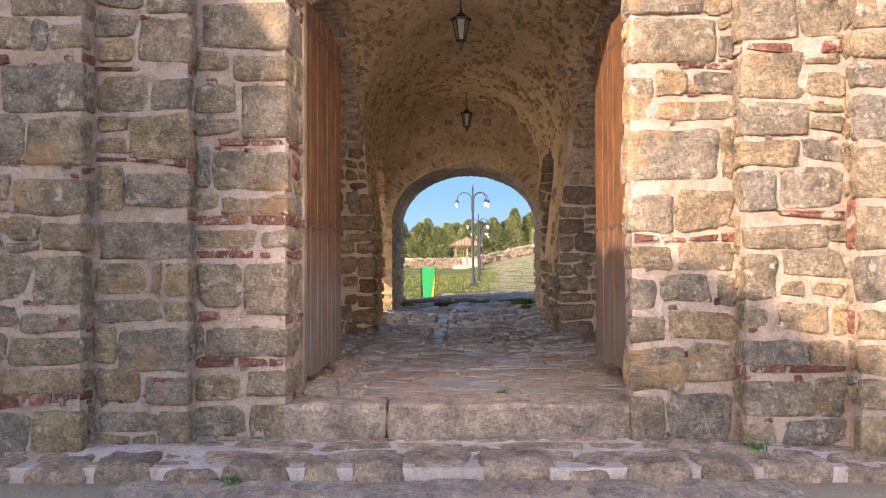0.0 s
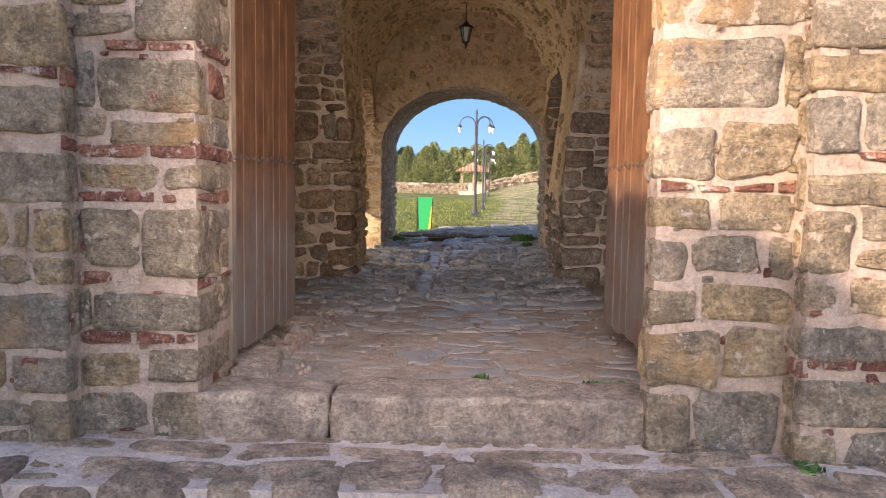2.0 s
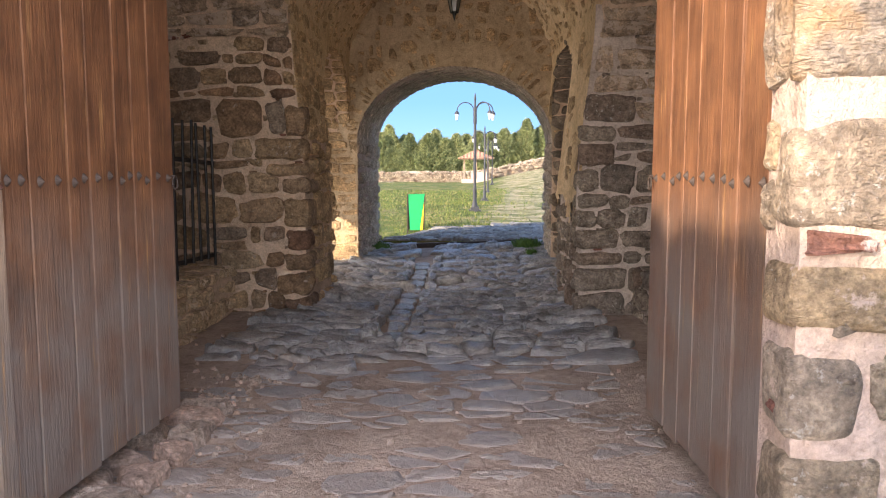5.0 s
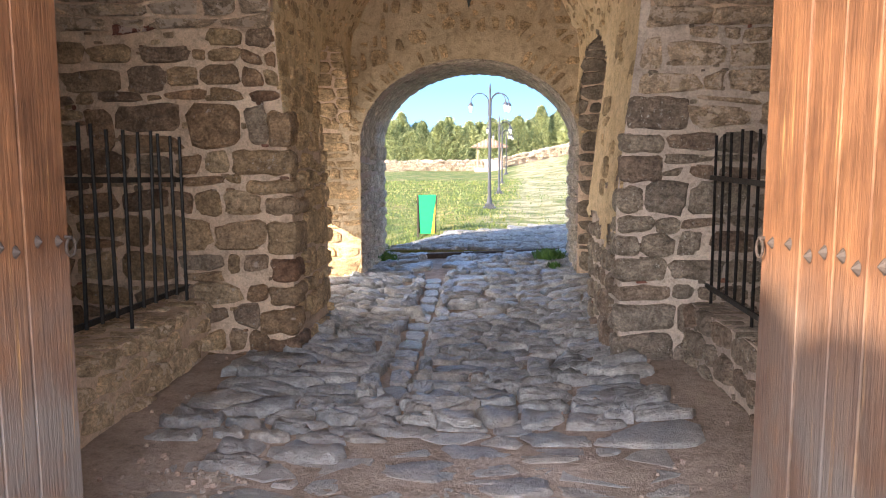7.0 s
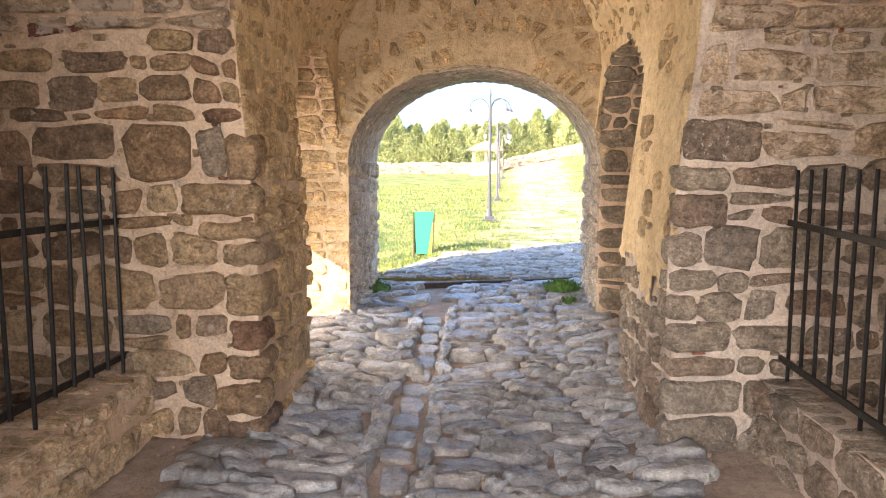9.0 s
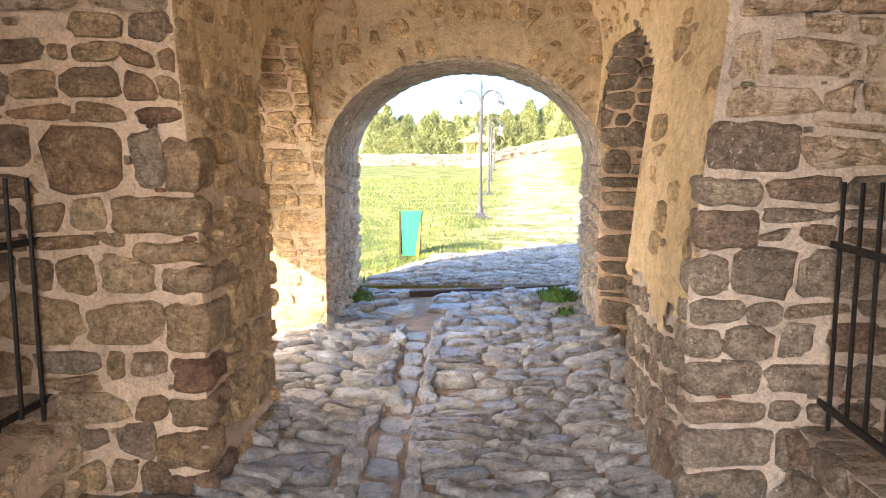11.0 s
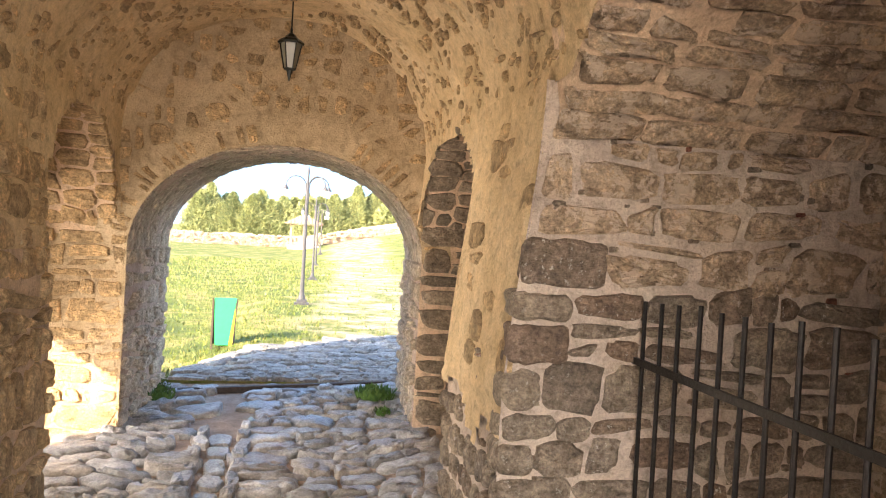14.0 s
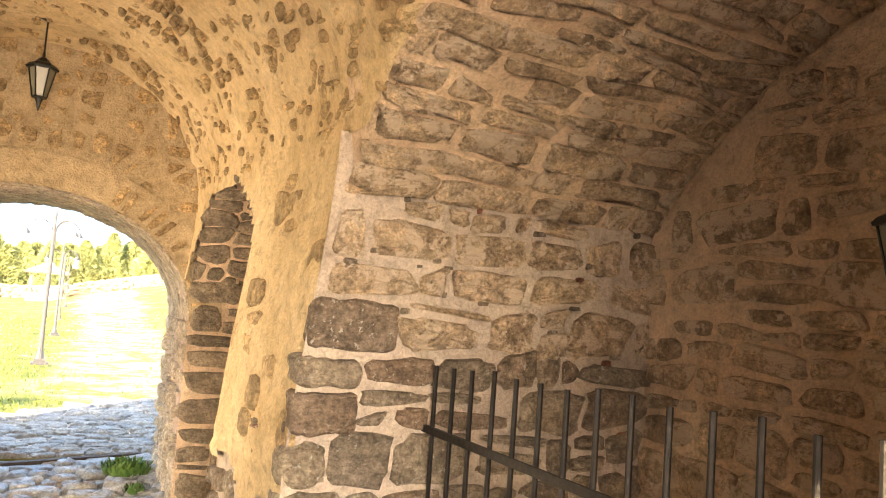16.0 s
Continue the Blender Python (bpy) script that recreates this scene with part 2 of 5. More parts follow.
M_POSTWOOD = wood_mat("grey_wood", (0.2, 0.14, 0.1), (0.3, 0.22, 0.16), (0.38, 0.29, 0.2))


def plain_mat(name, col, rough=0.6, metal=0.0, amount=0.5, scale=14.0, relief=0.15):
    m, nt, b = mat(name, rough, metal)
    n = noise_tex(nt, scale, 5.0, 0.65)
    c = mixc(nt, amount, col, ramp(nt, n, [(0.3, (0.5, 0.5, 0.5)), (0.7, (1.4, 1.4, 1.4))]), "MULTIPLY")
    nt.links.new(c, b.inputs["Base Color"])
    bump(nt, b, n, relief, 0.01)
    return m


M_IRON = plain_mat("iron", (0.028, 0.026, 0.026), 0.45, 0.6, 0.6, 40.0, 0.3)
M_RUST = plain_mat("old_iron", (0.06, 0.045, 0.038), 0.75, 0.2, 0.7, 30.0, 0.4)
M_LAMP = plain_mat("grey_lamp_paint", (0.05, 0.05, 0.056), 0.5, 0.2, 0.3)
M_BLACK = plain_mat("black_lantern", (0.02, 0.022, 0.02), 0.4, 0.5)
M_GREEN = plain_mat("green_panel", (0.02, 0.32, 0.11), 0.4, 0.0, 0.15)
M_YELLOW = plain_mat("yellow_panel", (0.85, 0.62, 0.03), 0.4, 0.0, 0.15)
M_TILE = stone_mat("roof_tile", [(0.4, 0.2, 0.13), (0.5, 0.29, 0.2), (0.45, 0.24, 0.16)], 0.2)
M_LEAF, _nt, _b = mat("leaf", 0.6)
_r = piece_random(_nt)
_nt.links.new(mixc(_nt, 0.6, ramp(_nt, _r, [(0, (0.11, 0.135, 0.065)), (0.5, (0.21, 0.235, 0.11)), (1, (0.32, 0.33, 0.16))]), ramp(_nt, noise_tex(_nt, 0.6), [(0.35, (0.6, 0.65, 0.6)), (0.7, (1.4, 1.35, 1.1))]), "MULTIPLY"), _b.inputs["Base Color"])
M_WEED, _nt, _b = mat("weed", 0.6)
_nt.links.new(ramp(_nt, piece_random(_nt), [(0, (0.04, 0.1, 0.02)), (1, (0.1, 0.18, 0.04))]), _b.inputs["Base Color"])
M_BLADE, _nt, _b = mat("grass_blade", 0.6)
_nt.links.new(ramp(_nt, piece_random(_nt), [(0, (0.05, 0.08, 0.011)), (0.6, (0.105, 0.13, 0.021)), (1, (0.24, 0.21, 0.07))]), _b.inputs["Base Color"])
M_PALE = plain_mat("pale_glass", (0.6, 0.6, 0.57), 0.25, 0.0, 0.1)
M_STRAW = plain_mat("dry_grass", (0.36, 0.28, 0.17), 0.8)
M_BARK = plain_mat("bark", (0.12, 0.085, 0.06), 0.9, 0.0, 0.8, 9.0, 0.8)
M_GLASS, _nt, _b = mat("lantern_glass", 0.25)
_b.inputs["Base Color"].default_value = (0.22, 0.22, 0.18, 1)
_b.inputs["Transmission Weight"].default_value = 0.25

# ---- building tools ----


class Shape:
    """Collects vertices and faces of one mesh."""

    def __init__(self):
        self.v, self.f, self.m = [], [], []

    def add(self, verts, faces, mi=0):
        k = len(self.v)
        self.v += [tuple(p) for p in verts]
        self.f += [tuple(i + k for i in f) for f in faces]
        self.m += [mi] * len(faces)
        return self

    def box(self, x0, x1, y0, y1, z0, z1, mi=0):
        v = [(x, y, z) for z in (z0, z1) for y in (y0, y1) for x in (x0, x1)]
        return self.add(v, [(0, 2, 3, 1), (4, 5, 7, 6), (0, 1, 5, 4), (2, 6, 7, 3), (0, 4, 6, 2), (1, 3, 7, 5)], mi)

    def rod(self, a, b, r0, r1=None, n=8, mi=0):
        a, b = Vector(a), Vector(b)
        r1 = r0 if r1 is None else r1
        q = (b - a).to_track_quat("Z", "Y")
        v = [p + q @ Vector((r * math.cos(2 * math.pi * i / n), r * math.sin(2 * math.pi * i / n), 0)) for p, r in ((a, r0), (b, r1)) for i in range(n)]
        f = [(i, (i + 1) % n, n + (i + 1) % n, n + i) for i in range(n)] + [tuple(range(n - 1, -1, -1)), tuple(range(n, 2 * n))]
        return self.add(v, f, mi)

    def lathe(self, c, prof, n=12, mi=0):
        v = [(c[0] + r * math.cos(2 * math.pi * i / n), c[1] + r * math.sin(2 * math.pi * i / n), c[2] + z) for r, z in prof for i in range(n)]
        f = [(j * n + i, j * n + (i + 1) % n, (j + 1) * n + (i + 1) % n, (j + 1) * n + i) for j in range(len(prof) - 1) for i in range(n)]
        f += [tuple(range(n - 1, -1, -1)), tuple(range((len(prof) - 1) * n, len(prof) * n))]
        return self.add(v, f, mi)

    def grid(self, fn, us, vs, mi=0, keep=None):
        nu, nv = len(us), len(vs)
        pts = [fn(u, v) for v in vs for u in us]
        f = []
        for j in range(nv - 1):
            for i in range(nu - 1):
                if keep is None or keep((us[i] + us[i + 1]) / 2, (vs[j] + vs[j + 1]) / 2):
                    f.append((j * nu + i, j * nu + i + 1, (j + 1) * nu + i + 1, (j + 1) * nu + i))
        return self.add(pts, f, mi)

    def done(self, name, mats, parent=None, label="", smooth=False, category="", kind="", group=""):
        me = bpy.data.meshes.new(name)
        me.from_pydata(self.v, [], self.f)
        for q in mats if isinstance(mats, (list, tuple)) else [mats]:
            me.materials.append(q)
        if any(self.m):
            me.polygons.foreach_set("material_index", self.m)
        if smooth:
            me.polygons.foreach_set("use_smooth", [True] * len(self.f))
        me.update()
        ob = new(name, me)
        if parent:
            ob.parent = parent
        return tagged(ob, label, category, group, kind)


def thing(name, label, category, at=(0, 0, 0), group="", kind=""):
    e = new(name)
    e.location = at
    return tagged(e, label, category, group, kind)


def fr(p, s):
    return noise.noise((p[0] * s + 7.3, p[1] * s - 3.1, p[2] * s + 11.7))


def lin(a, b, n):
    return [a + (b - a) * i / n for i in range(n + 1)]


def rounded(poly, cut, least=11):
    """Cut the corners of a closed outline until it has enough points."""
    while len(poly) < least:
        out = []
        for (ax, ay), (bx, by) in zip(poly, poly[1:] + poly[:1]):
            out += [(ax + (bx - ax) * cut, ay + (by - ay) * cut), (bx + (ax - bx) * cut, by + (ay - by) * cut)]
        poly = out
    return poly


def stone_shape(out, cell, place, proud, rnd, n=11, square=5.0, mi=0, rough=1.0, tilt=0.4):
    """One rubble stone. cell: its outline in the surface's (u, v); place(u, v, d): point d above the surface."""
    rim = rounded(list(cell), min(0.3, 0.75 / square + 0.01), n)
    n = len(rim)
    cu, cv = sum(p[0] for p in rim) / n, sum(p[1] for p in rim) / n
    size = max(0.02, min(max(abs(p[0] - cu) for p in rim), max(abs(p[1] - cv) for p in rim)))
    ph = rnd.random() * 9
    fu = 1.2 / size
    rim = [((p[0] - cu), (p[1] - cv)) for p in rim]
    if n < 15 and size > 0.05:
        rim = [q for p0, p1 in zip(rim, rim[1:] + rim[:1]) for q in (p0, ((p0[0] + p1[0]) / 2, (p0[1] + p1[1]) / 2))]
        n = len(rim)
    rim = [(u * k, v * k) for u, v in rim for k in (1 + 0.17 * noise.noise((u * fu + ph, v * fu, ph)) + 0.14 * noise.noise((u * fu * 3.1, v * fu * 3.1 + ph, ph)) + 0.05 * noise.noise((u * 60, v * 60, ph)) - 0.03 * rnd.random(),)]
    tu, tv = rnd.uniform(-0.35, 0.35) / size, rnd.uniform(-0.35, 0.35) / size
    verts, faces = [], []
    for k, h in ((1.0, -0.02), (0.965, 0.4 * proud), (0.87, 0.9 * proud), (0.5, 1.05 * proud)):
        for u, v in rim:
            hh = h + (abs(proud) * (tilt * k * (u * tu + v * tv) + 0.6 * rough * noise.noise((u * k * fu * 1.7 + ph, v * k * fu * 1.7, ph * 2))) if k < 1 else 0)
            verts.append(place(cu + u * k, cv + v * k, hh))
    verts.append(place(cu, cv, proud * (1.0 + 0.5 * rough * noise.noise((ph, ph, 0)))))
    for j in range(3):
        faces += [(j * n + i, j * n + (i + 1) % n, (j + 1) * n + (i + 1) % n, (j + 1) * n + i) for i in range(n)]
    faces += [(3 * n + i, 3 * n + (i + 1) % n, 4 * n) for i in range(n)]
    out.add(verts, faces, mi)


def clipped(poly, nx, ny, c):
    """The part of a convex outline with nx*x + ny*y <= c."""
    out = []
    for (ax, ay), (bx, by) in zip(poly, poly[1:] + poly[:1]):
        da, db = nx * ax + ny * ay - c, nx * bx + ny * by - c
        if da <= 0:
            out.append((ax, ay))
        if (da < 0) != (db < 0) and da != db:
            t = da / (da - db)
            out.append((ax + (bx - ax) * t, ay + (by - ay) * t))
    return out


def fitted(cells, bounds, gap, rnd, stretch=1.45, loose=0.12):
    """Turns rectangular cells into close-fitting uneven polygons with a joint between them."""
    u0, u1, v0, v1 = bounds
    seeds = []
    for c, thin in cells:
        cu, cv = sum(p[0] for p in c) / 4, sum(p[1] for p in c) / 4
        w, h = c[1][0] - c[0][0], c[2][1] - c[1][1]
        seeds.append((cu + rnd.uniform(-loose, loose) * w, cv + rnd.uniform(-loose, loose) * h, 0.25 * (w * w + (stretch * h) ** 2) * 0.5, w, h, thin, c))
    res = []
    for i, (x, y, r, w, h, thin, c) in enumerate(seeds):
        if thin:
            res.append((c, True))
            continue
        rx, ry = w * 0.85 + 0.03, h * 0.85 + 0.03
        poly = [(max(u0, x - rx), max(v0, y - ry)), (min(u1, x + rx), max(v0, y - ry)), (min(u1, x + rx), min(v1, y + ry)), (max(u0, x - rx), min(v1, y + ry))]
        g = gap * rnd.choice((0.12, 0.3, 0.45, 0.6, 0.9)) * rnd.uniform(0.8, 1.2)
        for j, (x2, y2, r2, w2, h2, thin2, c2) in enumerate(seeds):
            if j == i or abs(x2 - x) > rx + w2 + 0.1 or abs(y2 - y) > ry + h2 + 0.1:
                continue
            if thin2:
                if abs(x2 - x) < (w + w2) * 0.55:
                    edge = y2 + (h2 * 0.5 + g * 0.7) * (1 if y > y2 else -1)
                    poly = clipped(poly, 0, -1, -edge) if y > y2 else clipped(poly, 0, 1, edge)
                continue
            dx, dy = x2 - x, (y2 - y) * stretch * stretch
            cc = (x2 * x2 - x * x + stretch ** 2 * (y2 * y2 - y * y) + r - r2) / 2
            L = math.hypot(dx, dy)
            if L > 1e-6:
                poly = clipped(poly, dx / L, dy / L, cc / L - g)
            if len(poly) < 3:
                break
        if len(poly) >= 3:
            us, vs = [p[0] for p in poly], [p[1] for p in poly]
            if max(us) - min(us) > 0.045 and max(vs) - min(vs) > 0.035:
                res.append((poly, False))
    return res


def courses(u0, u1, v0, v1, rnd, h=(0.08, 0.26), w=(0.14, 0.5), gap=0.035, wob=0.03, brick=0.0, mask=None, fit=True, stretch=2.1, loose=0.1, rows=None, corner=0):
    """Irregular courses of rubble over a rectangle: cells with four corners, and whether a cell is of brick."""
    cells = []
    v, row = v0, 0
    seed = rnd.random() * 50

    def edge(u, k):
        return wob * noise.noise((u * 2.2 + seed, k * 3.7 + seed, 0.5)) + 0.4 * wob * noise.noise((u * 7 + seed, k * 1.7, 2.5))

    low, high = u0, u1
    while v < v1 - 0.03:
        if rows and row >= len(rows):
            break
        thin = rnd.random() < brick
        hh = rnd.uniform(0.035, 0.05) if thin else rnd.uniform(*h)
        if v + hh > v1 - 0.05:
            hh = v1 - v
        if rows:
            v, hh, back = rows[row]
            thin = hh < 0.06
            u0, u1 = (low + back, high) if corner == 0 else (low, high - back)
        u = u0 - (0 if rows else rnd.random() * 0.1)
        while u < u1 - 0.02:
            ww = rnd.uniform(0.12, 0.34) if thin else max(hh * 0.7, rnd.uniform(*w) * (0.7 + 0.5 * hh / h[1]))
            ua, ub = max(u, u0), min(u + ww, u1)
            if u1 - ub < 0.07:
                ub = u1
            if ub - ua > 0.05:
                lo, hi = v, v + hh
                parts = [(ua, ub, lo, hi)]
                if not thin and hh > 0.17 and rnd.random() < 0.35:
                    f = rnd.uniform(0.35, 0.65)
                    parts = [(ua, ub, lo, lo + hh * f), (ua, ub, lo + hh * f, hi)]
                    if ub - ua > 0.26 and rnd.random() < 0.6:
                        q = rnd.uniform(0.35, 0.65) * (ub - ua) + ua
                        a = parts.pop(rnd.randrange(2))
                        parts += [(ua, q, a[2], a[3]), (q, ub, a[2], a[3])]
                for (p0, p1, q0, q1) in parts:
                    g = 0.005 if thin else gap * rnd.uniform(0.12, 0.42)
                    k0, k1 = row if q0 == lo else row + 0.5, row + 1 if q1 == hi else row + 0.5
                    j = lambda s: rnd.uniform(-s, s)
                    sk = 0.004 if thin else min(0.022, 0.1 * (p1 - p0))
                    tk = 0.0 if thin else min(0.014, 0.1 * (q1 - q0))
                    gl = 0.004 if p0 <= u0 + 1e-6 else g
                    gr = 0.004 if p1 >= u1 - 1e-6 else g
                    c = [(p0 + gl + j(sk), q0 + g + edge(p0, k0) + j(tk)), (p1 - gr + j(sk), q0 + g + edge(p1, k0) + j(tk)),
                         (p1 - gr + j(sk), q1 - g + edge(p1, k1) + j(tk)), (p0 + gl + j(sk), q1 - g + edge(p0, k1) + j(tk))]
                    c = [(min(max(x, u0), u1), min(max(y, v0), v1)) for x, y in c]
                    if p1 - p0 < 0.05 or c[3][1] - c[0][1] < 0.018 or c[2][1] - c[1][1] < 0.018:
                        continue
                    mu, mv = sum(x for x, _ in c) / 4, sum(y for _, y in c) / 4
                    if thin and rnd.random() < 0.2:
                        continue
                    if mask is None or (mask(mu, mv) and all(mask(x * 0.8 + mu * 0.2, y * 0.8 + mv * 0.2) for x, y in c)):
                        cells.append((c, thin or (brick > 0 and not thin and rnd.random() < 0.05 and p1 - p0 < 0.25)))
            u = u + ww
        v += hh
        row += 1
    return fitted(cells, (u0, u1, v0, v1), gap, rnd, stretch, loose) if fit else cells


def planar(origin, u, v, n):
    o, u, v, n = Vector(origin), Vector(u), Vector(v), Vector(n)
    return lambda a, b, d: o + u * a + v * b + n * d


def lay(parent, cells, place, rnd, mats, proud=(0.008, 0.025), limit=290, name="stone", rough=1.0, square=5.5, soft=False, tilt=0.4):
    """Stones as pieces of a wall; those past the limit joined into one part."""
    rest, left = Shape(), 0
    for i, (c, is_brick) in enumerate(cells):
        pr = rnd.uniform(*proud)
        sh = Shape()
        stone_shape(sh if i < limit else rest, c, place, pr, rnd, square=9.0 if is_brick else square, mi=1 if is_brick and i >= limit else 0, rough=rough, tilt=tilt)
        if i < limit:
            sh.done("brick" if is_brick else name, mats[1] if is_brick else mats[0], parent, smooth=soft)
    if rest.v:
        rest.done("rubble", mats, parent, smooth=soft, kind="stuff")


def backing(parent, place, u0, u1, v0, v1, m, step=0.045, amp=0.012, keep=None, name="mortar"):
    """A rough mortar face."""
    us, vs = lin(u0, u1, max(2, int((u1 - u0) / step))), lin(v0, v1, max(2, int((v1 - v0) / step)))

    def f(u, v):
        p = place(u, v, 0)
        e = min(u - u0, u1 - u, v - v0, v1 - v)
        return place(u, v, amp * (fr(p, 3.0) + 0.6 * fr(p, 9.0) + 0.5 * fr(p, 21.0)) - 0.0 if e > 1e-4 else 0.0)

    Shape().grid(f, us, vs, keep=keep).done(name, m, parent, smooth=True)

# ---- levels ----
XL, XR = -0.79, 1.33          # passage walls
Y0, Y1 = 4.62, 8.467           # first bay, with its side recesses
YA, YB, YC = 9.65, 11.53, 12.98  # side arches, end wall
ROOF = 5.2


def smooth(a, b, x):
    t = min(1, max(0, (x - a) / (b - a)))
    return t * t * (3 - 2 * t)


def floor_z(x, y):
    e = min(1.3, abs(x - 0.3))
    return 0.81 - 0.03 * smooth(5, 8.5, y) + 0.065 * smooth(9.7, 11.5, y) + 0.085 * smooth(11.4, 13, y) + 0.03 * (x - 0.3) * smooth(11, 12.8, y) + 0.05 * smooth(0.6, 1.2, e) * smooth(6, 8, y) * (1 - smooth(11, 12, y))


def apron_edge(y):
    """Where the cobbles beyond the exit end and the grass begins."""
    return -0.82 + 0.27 * max(0, y - 12.95) + 1.1 * max(0, y - 15.0) + 0.1 * math.sin(y * 3)


def ground_z(x, y):
    if y < 3.62:
        return 0.1 + 0.48 * min(1, (y + 0.1) / 3.7) if y > -0.1 else 0.1 - 0.1 * smooth(0, 6, -y)
    if y < YC + 0.02:
        return 0.55 if abs(x) < 6 else 0.3 + 0.5 * smooth(4, 12, y)
    far = 0.97 - 0.14 * smooth(24, 32, y) + 0.25 * smooth(36, 70, y) + 2.0 * smooth(95, 300, y)
    k = smooth(28, 66, y)
    dip = 0.24 * smooth(-0.1, 1.2, -x) * smooth(12.9, 15, y) * (1 - smooth(19, 32, y))
    return far + 0.2 * max(0, min(x - 1.5, 30)) * k - dip + 0.05 * noise.noise((x * 0.3, y * 0.3, 0)) * smooth(18, 24, y)


# ---- ground ----
xs = [-600, -250, -120, -60, -40] + lin(-28, -8.5, 20) + lin(-8, 12, 66) + lin(13, 30, 18) + [40, 60, 120, 250, 600]
ys = [-400, -120, -40, -15, -6] + lin(-4, 3.6, 20) + [3.62, 3.66, 3.9, 4.4, 6, 8, 10, 11.9, 12.5, YC, YC + 0.03] + lin(13.1, 26, 44) + lin(26.6, 110, 70) + [140, 200, 300, 700, 1500]
m, nt, b = mat("ground", 0.95)
pos = nt.nodes.new("ShaderNodeSeparateXYZ")
nt.links.new(coords(nt), pos.inputs[0])
X, Yp = pos.outputs[0], pos.outputs[1]
n1, n2, n3 = noise_tex(nt, 0.9, 7.0, 0.7), noise_tex(nt, 2.6, 6.0, 0.7), noise_tex(nt, 30.0, 4.0, 0.75)
grass = ramp(nt, n1, [(0.36, (0.06, 0.085, 0.012)), (0.5, (0.115, 0.13, 0.022)), (0.62, (0.25, 0.2, 0.08))])
grass = mixc(nt, 0.6, grass, ramp(nt, n2, [(0.3, (0.45, 0.5, 0.4)), (0.7, (1.45, 1.4, 1.3))]), "MULTIPLY")
grass = mixc(nt, 0.6, grass, ramp(nt, n3, [(0.3, (0.5, 0.52, 0.45)), (0.7, (1.4, 1.4, 1.3))]), "MULTIPLY")
earth = ramp(nt, n2, [(0.3, (0.31, 0.25, 0.14)), (0.7, (0.47, 0.385, 0.24))])
earth = mixc(nt, 0.5, earth, ramp(nt, n3, [(0.3, (0.55, 0.53, 0.5)), (0.7, (1.3, 1.3, 1.3))]), "MULTIPLY")
line = calc(nt, "ADD", calc(nt, "MULTIPLY", calc(nt, "SUBTRACT", Yp, 16.0), 0.07), 2.1)
off = calc(nt, "ABSOLUTE", calc(nt, "SUBTRACT", X, line))
half = calc(nt, "ADD", 1.15, calc(nt, "MULTIPLY", calc(nt, "SUBTRACT", Yp, 16.0), 0.008))
worn = calc(nt, "ADD", calc(nt, "SUBTRACT", off, half), calc(nt, "ADD", calc(nt, "MULTIPLY", calc(nt, "SUBTRACT", n2, 0.5), 2.2), calc(nt, "MULTIPLY", calc(nt, "SUBTRACT", noise_tex(nt, 0.5, 3.0, 0.5), 0.5), 3.5)))
on_path = calc(nt, "MULTIPLY", ramp(nt, worn, [(0.0, (1, 1, 1)), (0.6, (0, 0, 0))]), ramp(nt, noise_tex(nt, 1.3, 6.0, 0.7), [(0.42, (0.05, 0.05, 0.05)), (0.56, (0.85, 0.85, 0.85))]))
near = ramp(nt, calc(nt, "SUBTRACT", Yp, 12.0), [(0.0, (1, 1, 1)), (0.5, (0, 0, 0))])
# ground before the gate made paler to bounce light onto the shaded wall
pale = mixc(nt, 0.6, earth, (0.62, 0.53, 0.42))
nt.links.new(mixc(nt, near, mixc(nt, on_path, grass, earth), pale), b.inputs["Base Color"])
bump(nt, b, calc(nt, "ADD", n3, n2), 0.8, 0.05)
Shape().grid(lambda x, y: (x, y, ground_z(x, y)), xs, ys).done("ground", m, None, "sunny lawn of short grass with a worn earth path", True, "ground", "structure")

# ---- ceiling ----
TL, TR = XL - 0.09, XR + 0.12   # the walls lean outwards to these at the spring of the vault
ZS, RISE, HALF, XC = 3.15, 0.97, (TR - TL) / 2, (TR + TL) / 2
NYC, NZC, NR = (Y0 + Y1) / 2, 1.5, 2.39


def vault_z(x, y):
    t = (x - XC) / HALF
    main = ZS + RISE * math.sqrt(max(0, 1 - t * t)) if abs(t) <= 1 else 0
    d = y - NYC
    side = NZC + math.sqrt(max(0.01, NR * NR - d * d)) if abs(d) <= (Y1 - Y0) / 2 + 1e-3 else 0
    return max(main, side)


def vault_pt(x, y, d=0.0):
    z = vault_z(x, y)
    e = 0.01
    n = Vector((vault_z(x + e, y) - vault_z(x - e, y), vault_z(x, y + e) - vault_z(x, y - e), -2 * e)).normalized()
    return Vector((x, y, z)) + n * d


def vault_face(x, y):
    p = Vector((x, y, vault_z(x, y)))
    h = 0.035 * fr(p, 2.0) + 0.025 * fr(p, 6.0) + 0.012 * fr(p, 15.0)
    inner = TL < x < TR
    h *= 1.0 if inner else 0.35
    return vault_pt(x, y, h) if inner and abs(x - XC) < HALF * 0.97 else p + Vector((0, 0, h))


